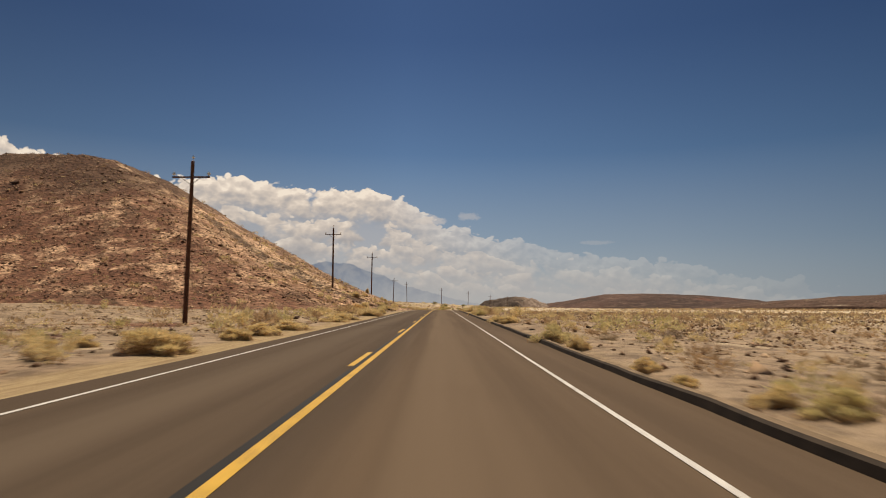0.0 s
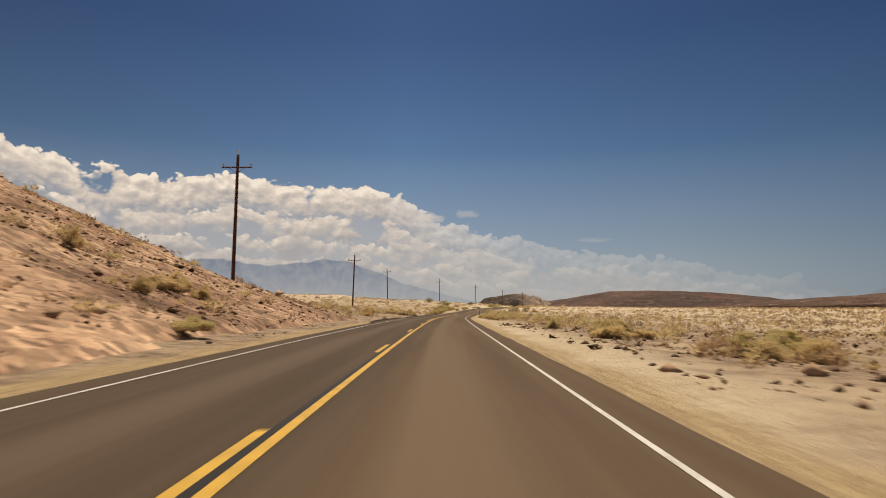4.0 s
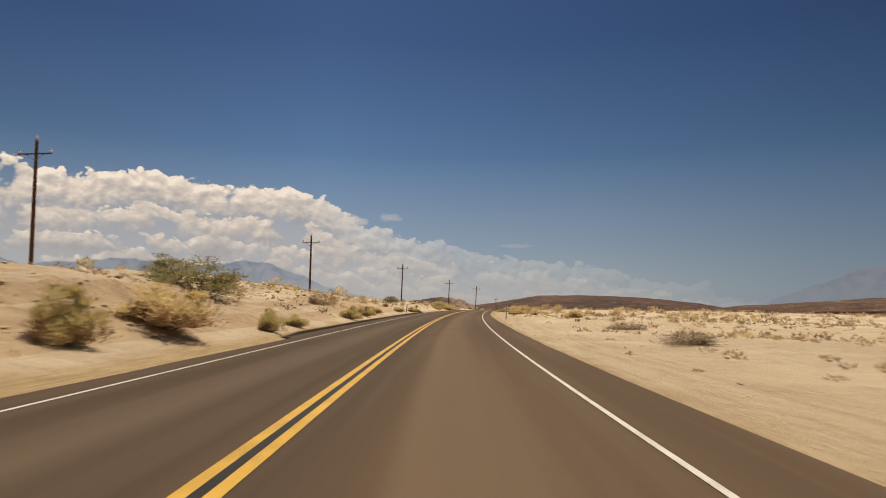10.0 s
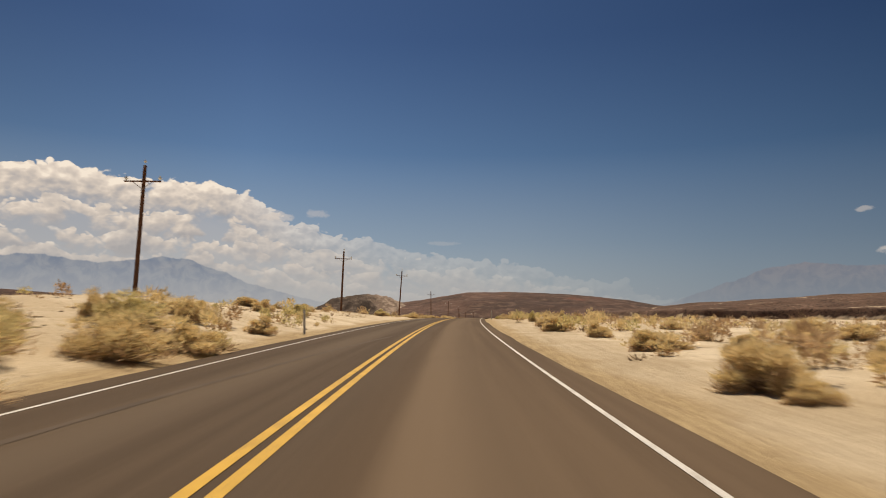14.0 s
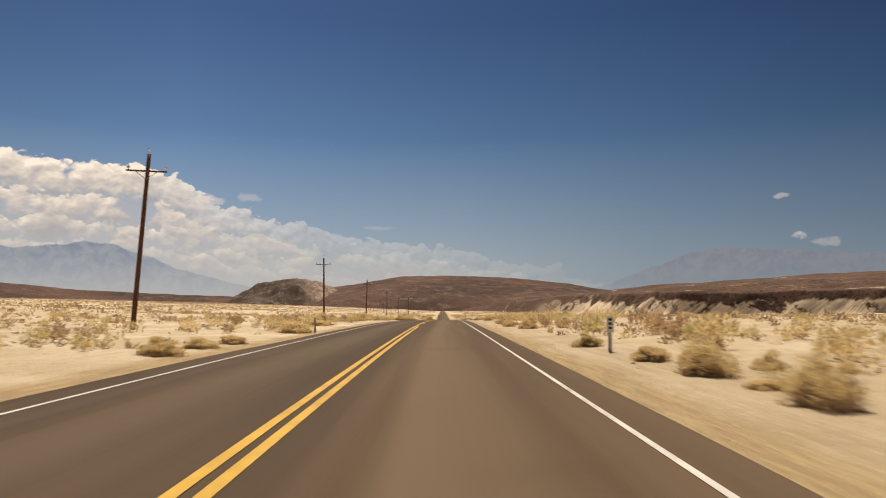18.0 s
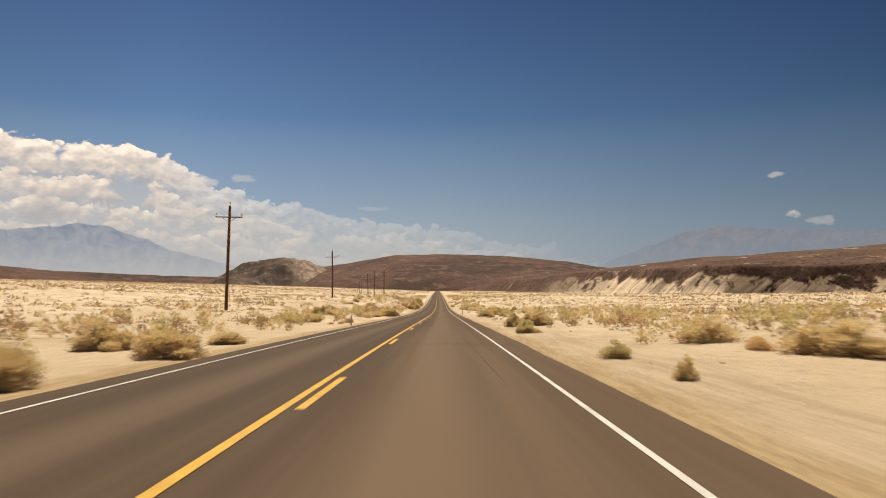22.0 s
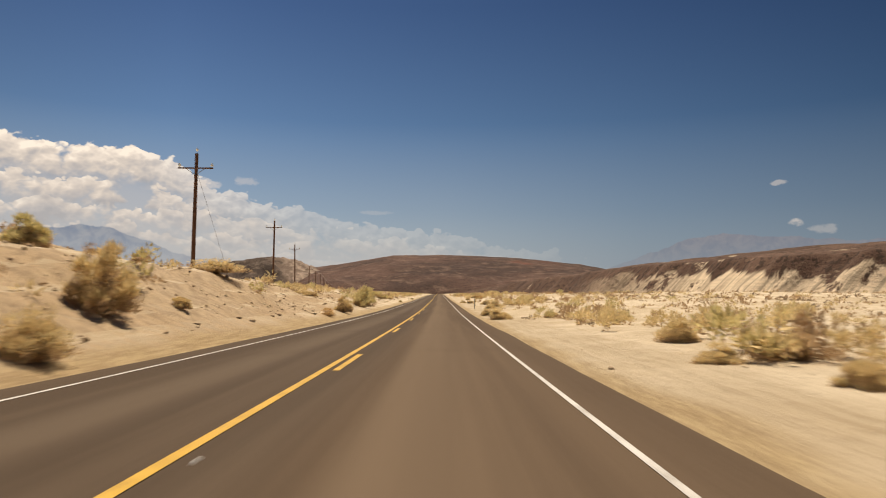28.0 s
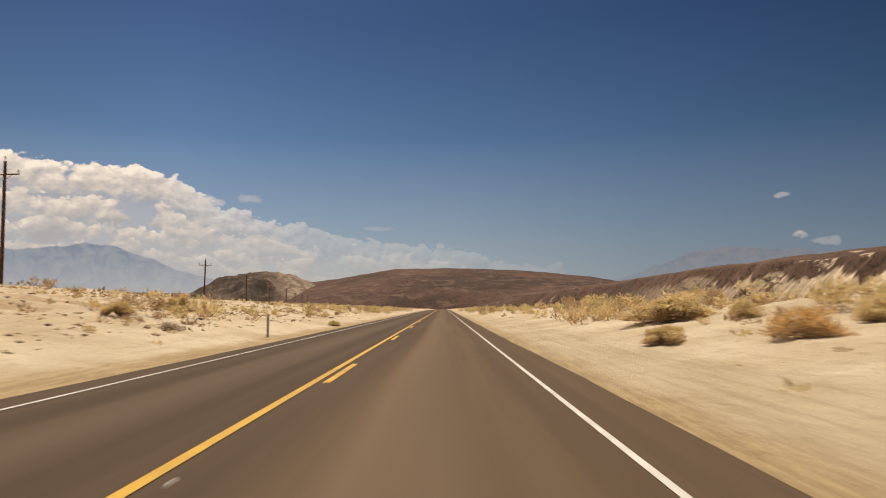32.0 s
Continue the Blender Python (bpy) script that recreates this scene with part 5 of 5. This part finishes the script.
scatter("plain_scrub", 95000, (0, 1600), (-330, 330), 1.05, 6, 0.28, 0.23, DOTS, "evenly dotted low scrub on the pale plain", lambda s, l, rng: (np.abs(l) > 92) & (rng.random(len(s)) < 0.7 + 0.5 * rough_field(s, l, 60.0, 3)), 67, 0.8)
scatter("stony_scrub", 21000, (-10, 420), (-70, 130), 0.5, 22, 0.22, 0.06, (DEAD_LEAF, DRY_LEAF, STRAW_LEAF), "low grey-brown scrub on stony ground", patchy(2.5, 1.0), 65)
scatter("far_scrub", 34000, (150, 2300), (-900, 900), 1.5, 6, 0.3, 0.22, DOTS, "far desert scrub dotting the plain", lambda s, l, rng: (np.abs(l) > 320) | (s > 1450) & (np.abs(l) > 14), 64)
scatter("upland_scrub", 42000, (700, 2300), (-900, -320), 1.4, 6, 0.3, 0.22, DOTS, "low scrub dotting the rising pale plain", lambda s, l, rng: rng.random(len(s)) < 0.75 + 0.5 * rough_field(s, l, 80.0, 3), 68)

# ---- stones ----
def stone_material(name, stops):
    m, n, sh = material(name, 0.95)
    n.feed(sh.inputs["Base Color"], n.ramp(n.put("ShaderNodeNewGeometry").outputs["Random Per Island"], stops))
    return m


STONE = stone_material("basalt_stone", [(0.0, (0.06, 0.033, 0.022)), (0.4, (0.16, 0.09, 0.056)), (0.7, (0.32, 0.20, 0.125)), (1.0, (0.58, 0.42, 0.28))])
PEBBLE = stone_material("pale_gravel", [(0.0, (0.20, 0.14, 0.09)), (0.4, (0.34, 0.25, 0.165)), (1.0, (0.60, 0.48, 0.34))])


def stones(name, count, s_range, l_range, size, keep, label, seed, mat):
    rng = np.random.default_rng(seed)
    s, l = rng.uniform(*s_range, count), rng.uniform(*l_range, count)
    ok = keep(s, l, rng)
    s, l = s[ok], l[ok]
    n = len(s)
    x, y = spot(s, l)
    unit = np.array([[1, 0, 0], [-1, 0, 0], [0, 1, 0], [0, -1, 0], [0, 0, 1], [0, 0, -1]], float)
    tri = np.array([[0, 2, 4], [2, 1, 4], [1, 3, 4], [3, 0, 4], [2, 0, 5], [1, 2, 5], [3, 1, 5], [0, 3, 5]])
    sz = size * np.exp(rng.normal(0, 0.5, n))
    v = unit[None] * rng.uniform(0.5, 1.3, (n, 6, 1)) * sz[:, None, None] * np.array([1, 0.8, 0.6])
    v = v + rng.normal(0, 0.22, (n, 6, 3)) * sz[:, None, None]
    v += np.stack([x, y, surface(s, l) + 0.1 * sz], -1)[:, None]
    f = (tri[None] + (np.arange(n) * 6)[:, None, None]).reshape(-1, 3)
    return tagged(new(name, quad_mesh(name, v.reshape(-1, 3), f, mat)), label, "stones", kind="stuff")


stones("hill_stones", 120000, (15, 230), (-130, -4), 0.105, lambda s, l, rng: (hill_level(s, l) > ground_level(s, l) + 0.5) & (rng.random(len(s)) < np.interp(np.degrees(np.arctan2(l - HILL_L, s - HILL_FROM)), [112, 132], [0.22, 1.0])), "dark basalt stones strewn over the hill", 71, STONE)
stones("pebbles", 18000, (-10, 1150), (-28, 28), 0.032, lambda s, l, rng: (off_road(s, l) > 0.3) & (rng.random(len(s)) < np.clip(0.5 + 0.9 * rough_field(s, l, 9.0, 3), 0.1, 1)), "small loose stones on the sand", 72, PEBBLE)

CLOD = stone_material("dry_soil_clod", [(0.0, (0.30, 0.21, 0.14)), (0.5, (0.46, 0.35, 0.235)), (1.0, (0.60, 0.49, 0.35))])
stones("soil_clods", 50000, (190, 1110), (-22, -7.0), 0.07, lambda s, l, rng: (table(LEFT, LEFT_L, s, l) > 0.35) & (rng.random(len(s)) < np.clip(0.35 + 0.9 * rough_field(s, l, 7.0, 3), 0.05, 1)), "crumbled clods of dry soil on the cut bank", 73, CLOD)
stones("plain_stones", 38000, (-5, 190), (-30, 60), 0.075, lambda s, l, rng: (off_road(s, l) > 1.2) & (rng.random(len(s)) < np.clip(0.5 + 0.9 * rough_field(s, l, 8.0, 3), 0.1, 1)), "brown stones strewn over the stony flat", 74, STONE)

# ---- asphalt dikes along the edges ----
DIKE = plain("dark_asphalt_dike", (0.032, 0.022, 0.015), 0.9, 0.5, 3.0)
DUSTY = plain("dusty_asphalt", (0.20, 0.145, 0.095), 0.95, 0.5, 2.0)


def dike(l0, l1, s0, s1, tall=1.0):
    ss = np.arange(s0, s1, 0.5)
    wob = 0.03 * rough_field(ss, ss * 0 + 9.0, 3.0, 3)
    ends = np.clip(np.minimum(ss - s0, s1 - ss) / 3.0, 0.05, 1)
    prof = [(0.0, -0.04), (0.05, 0.13), (0.14, 0.165), (0.34, 0.165), (0.46, 0.12), (0.60, -0.1)]
    ll = np.stack([l0 + (l1 - l0) * p[0] / 0.6 + wob for p in prof], 1)
    zz = np.stack([road_level(ss) + p[1] * tall * ends + wob * 0.6 - 0.05 for p in prof], 1)
    x, y = spot(np.repeat(ss[:, None], len(prof), 1), ll)
    ob = sheet("asphalt_dike", x, y, zz, DIKE)
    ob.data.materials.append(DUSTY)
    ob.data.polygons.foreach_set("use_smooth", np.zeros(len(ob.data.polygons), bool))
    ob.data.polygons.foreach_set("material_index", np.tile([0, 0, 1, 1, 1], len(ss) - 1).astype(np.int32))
    return tagged(ob, "low dark asphalt kerb along the road edge", "kerb", kind="structure")


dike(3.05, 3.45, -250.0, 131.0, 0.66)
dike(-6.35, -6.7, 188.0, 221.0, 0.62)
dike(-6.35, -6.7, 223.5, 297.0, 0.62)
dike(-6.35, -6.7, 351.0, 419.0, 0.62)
paved = band("road_edge", 2.2, 3.15, -250.0, 134.0, -0.004, ASPHALT, 2.5, 2)
paved.parent = road
for s0, s1 in ((188.0, 297.0), (351.0, 419.0)):
    paved = band("road_edge", -6.4, -5.9, s0, s1, -0.002, ASPHALT, 2.5, 2)
    paved.parent = road

# ---- marker posts ----
POST_WHITE = plain("weathered_white_plastic", (0.50, 0.48, 0.45), 0.6, 0.15, 5.0)
POST_DARK = plain("dark_steel_post", (0.05, 0.042, 0.036), 0.7, 0.3, 5.0)
PLATE = plain("white_plate", (0.70, 0.70, 0.68), 0.5, 0.06, 5.0)
REFLECTOR = plain("amber_reflector", (0.55, 0.22, 0.03), 0.3, 0.05, 9.0)


def marker(kind):
    root = new("marker_post")
    bm = bmesh.new()
    mat = POST_DARK if kind == "dark" else POST_WHITE
    w = 0.04 if kind == "dark" else 0.05
    # a shallow channel section
    box(bm, -w, w, -0.006, 0.006, -0.25, 1.0)
    box(bm, -w, -w + 0.012, -0.03, 0.0, -0.25, 0.985)
    box(bm, w - 0.012, w, -0.03, 0.0, -0.25, 0.985)
    bmesh.ops.bevel(bm, geom=bm.edges[:], offset=0.003, segments=1, affect="EDGES")
    part("stake", bm, mat, root)
    bm = bmesh.new()
    if kind == "plate":
        box(bm, -0.10, 0.10, -0.052, -0.044, 0.55, 1.02)
        part("plate", bm, PLATE, root, "white plate")
        for z in (0.92, 0.80, 0.68):
            bm = bmesh.new()
            box(bm, -0.05, 0.05, -0.057, -0.054, z - 0.035, z + 0.035)
            part("bar", bm, POST_DARK, root, "dark bar of unread writing")
    else:
        box(bm, -0.036, 0.036, -0.040, -0.033, 0.84, 0.93)
        part("reflector", bm, REFLECTOR if kind == "dark" else PLATE, root)
    return root


POSTS = {"dark": [(248.5, 3.9, 1.15), (91, 3.9, 0.85), (131.5, 3.9, 1.2), (312, 5.5, 0.9), (236, -7.0, 1.0), (407, -7.2, 0.95), (563.5, -6.7, 0.85)],
         "white": [(387.5, 3.9, 1.15), (543.2, 3.2, 1.05), (697.3, 3.2, 1.1), (826, 3.2, 0.9), (990, 4.0, 1.15), (244.3, -7.5, 1.1), (284, -7.2, 1.12),
                   (415, -6.9, 0.75), (486, -6.6, 1.1), (621, -6.6, 0.8), (766, -6.6, 0.75), (1069, -7.0, 0.95)],
         "plate": [(604, 4.5, 0.95), (299, -7.7, 1.0)]}
POST_LABEL = {"dark": "dark steel marker post with amber reflector", "white": "weathered white plastic marker post", "plate": "marker post with a white plate"}
for kind, spots in POSTS.items():
    first = marker(kind)
    for i, (s, l, h) in enumerate(spots):
        x, y = spot(s, l)
        turn = math.degrees(float(np.interp(s, _s, _h)))
        at = pose(float(x), float(y), float(ground_level(s, l)), float(_veg.normal(0, 1.5)), float(_veg.normal(0, 2)), turn)
        ob = first if i == 0 else copy_thing(first, at)
        ob.matrix_basis = at
        ob.scale = (1, 1, h)
        tagged(ob, POST_LABEL[kind], "marker post", "marker posts along the road")

# flat concrete aprons of a culvert, one on each side of the road
CONCRETE = plain("pale_concrete", (0.58, 0.54, 0.48), 0.85, 0.16, 2.0)
for s_at, l_at, half_l, half_s in ((324.9, 4.2, 0.75, 1.7), (323.4, -8.3, 0.7, 1.3)):
    bm = bmesh.new()
    box(bm, -half_l, half_l, -half_s, half_s, -0.3, 0.0)
    bmesh.ops.bevel(bm, geom=bm.edges[:], offset=0.03, segments=2, affect="EDGES")
    x, y = spot(s_at, l_at)
    edge_z = [float(surface(s_at + ds, l_at + dl)) for ds in (-half_s, 0, half_s) for dl in (-half_l, half_l)]
    along = math.degrees(math.atan2(np.mean(edge_z[4:]) - np.mean(edge_z[:2]), 2 * half_s))
    apron = part("concrete_apron", bm, CONCRETE)
    apron.matrix_basis = pose(float(x), float(y), float(np.mean(edge_z)) + 0.06, along, 0, -6)
    tagged(apron, "flat pale concrete slab in the sand", "slab", "culvert slabs")

# ---- a crack and tyre marks in the asphalt ----
CRACK = plain("crack_filler", (0.035, 0.027, 0.021), 0.85, 0.2, 3.0)
TYRE = plain("tyre_rubber_mark", (0.080, 0.058, 0.042), 0.85, 0.2, 1.0)


def ribbon(name, s0, s1, l_of, width, mat, label):
    ss = np.arange(s0, s1, 0.35)
    mid = l_of(ss)
    w = width * (0.6 + 0.5 * np.abs(rough_field(ss, ss * 0 + 2.0, 1.5, 3))) * np.clip(np.minimum(ss - s0, s1 - ss) / 2.0, 0.1, 1)
    b = np.stack([mid - w, mid + w], 1)
    a = np.repeat(ss[:, None], 2, 1)
    x, y = spot(a, b)
    ob = sheet(name, x, y, road_level(a) + 0.004 - 0.012 * np.abs(b + 1.8), mat)
    ob.parent = road
    return tagged(ob, label)


ribbon("crack", 726, 806, lambda s: 0.77 - 0.0125 * (s - 751) + 0.08 * rough_field(s, s * 0, 5.0, 5, 0.7), 0.008, CRACK, "dark wandering crack")
ribbon("tyre_mark", 203, 224, lambda s: -2.75 + 0.006 * (s - 203) ** 1.5, 0.12, TYRE, "dark tyre mark")
ribbon("tyre_mark", 457, 484, lambda s: -4.3 + 1.9 * ((s - 457) / 27) ** 1.5, 0.10, TYRE, "dark tyre mark")
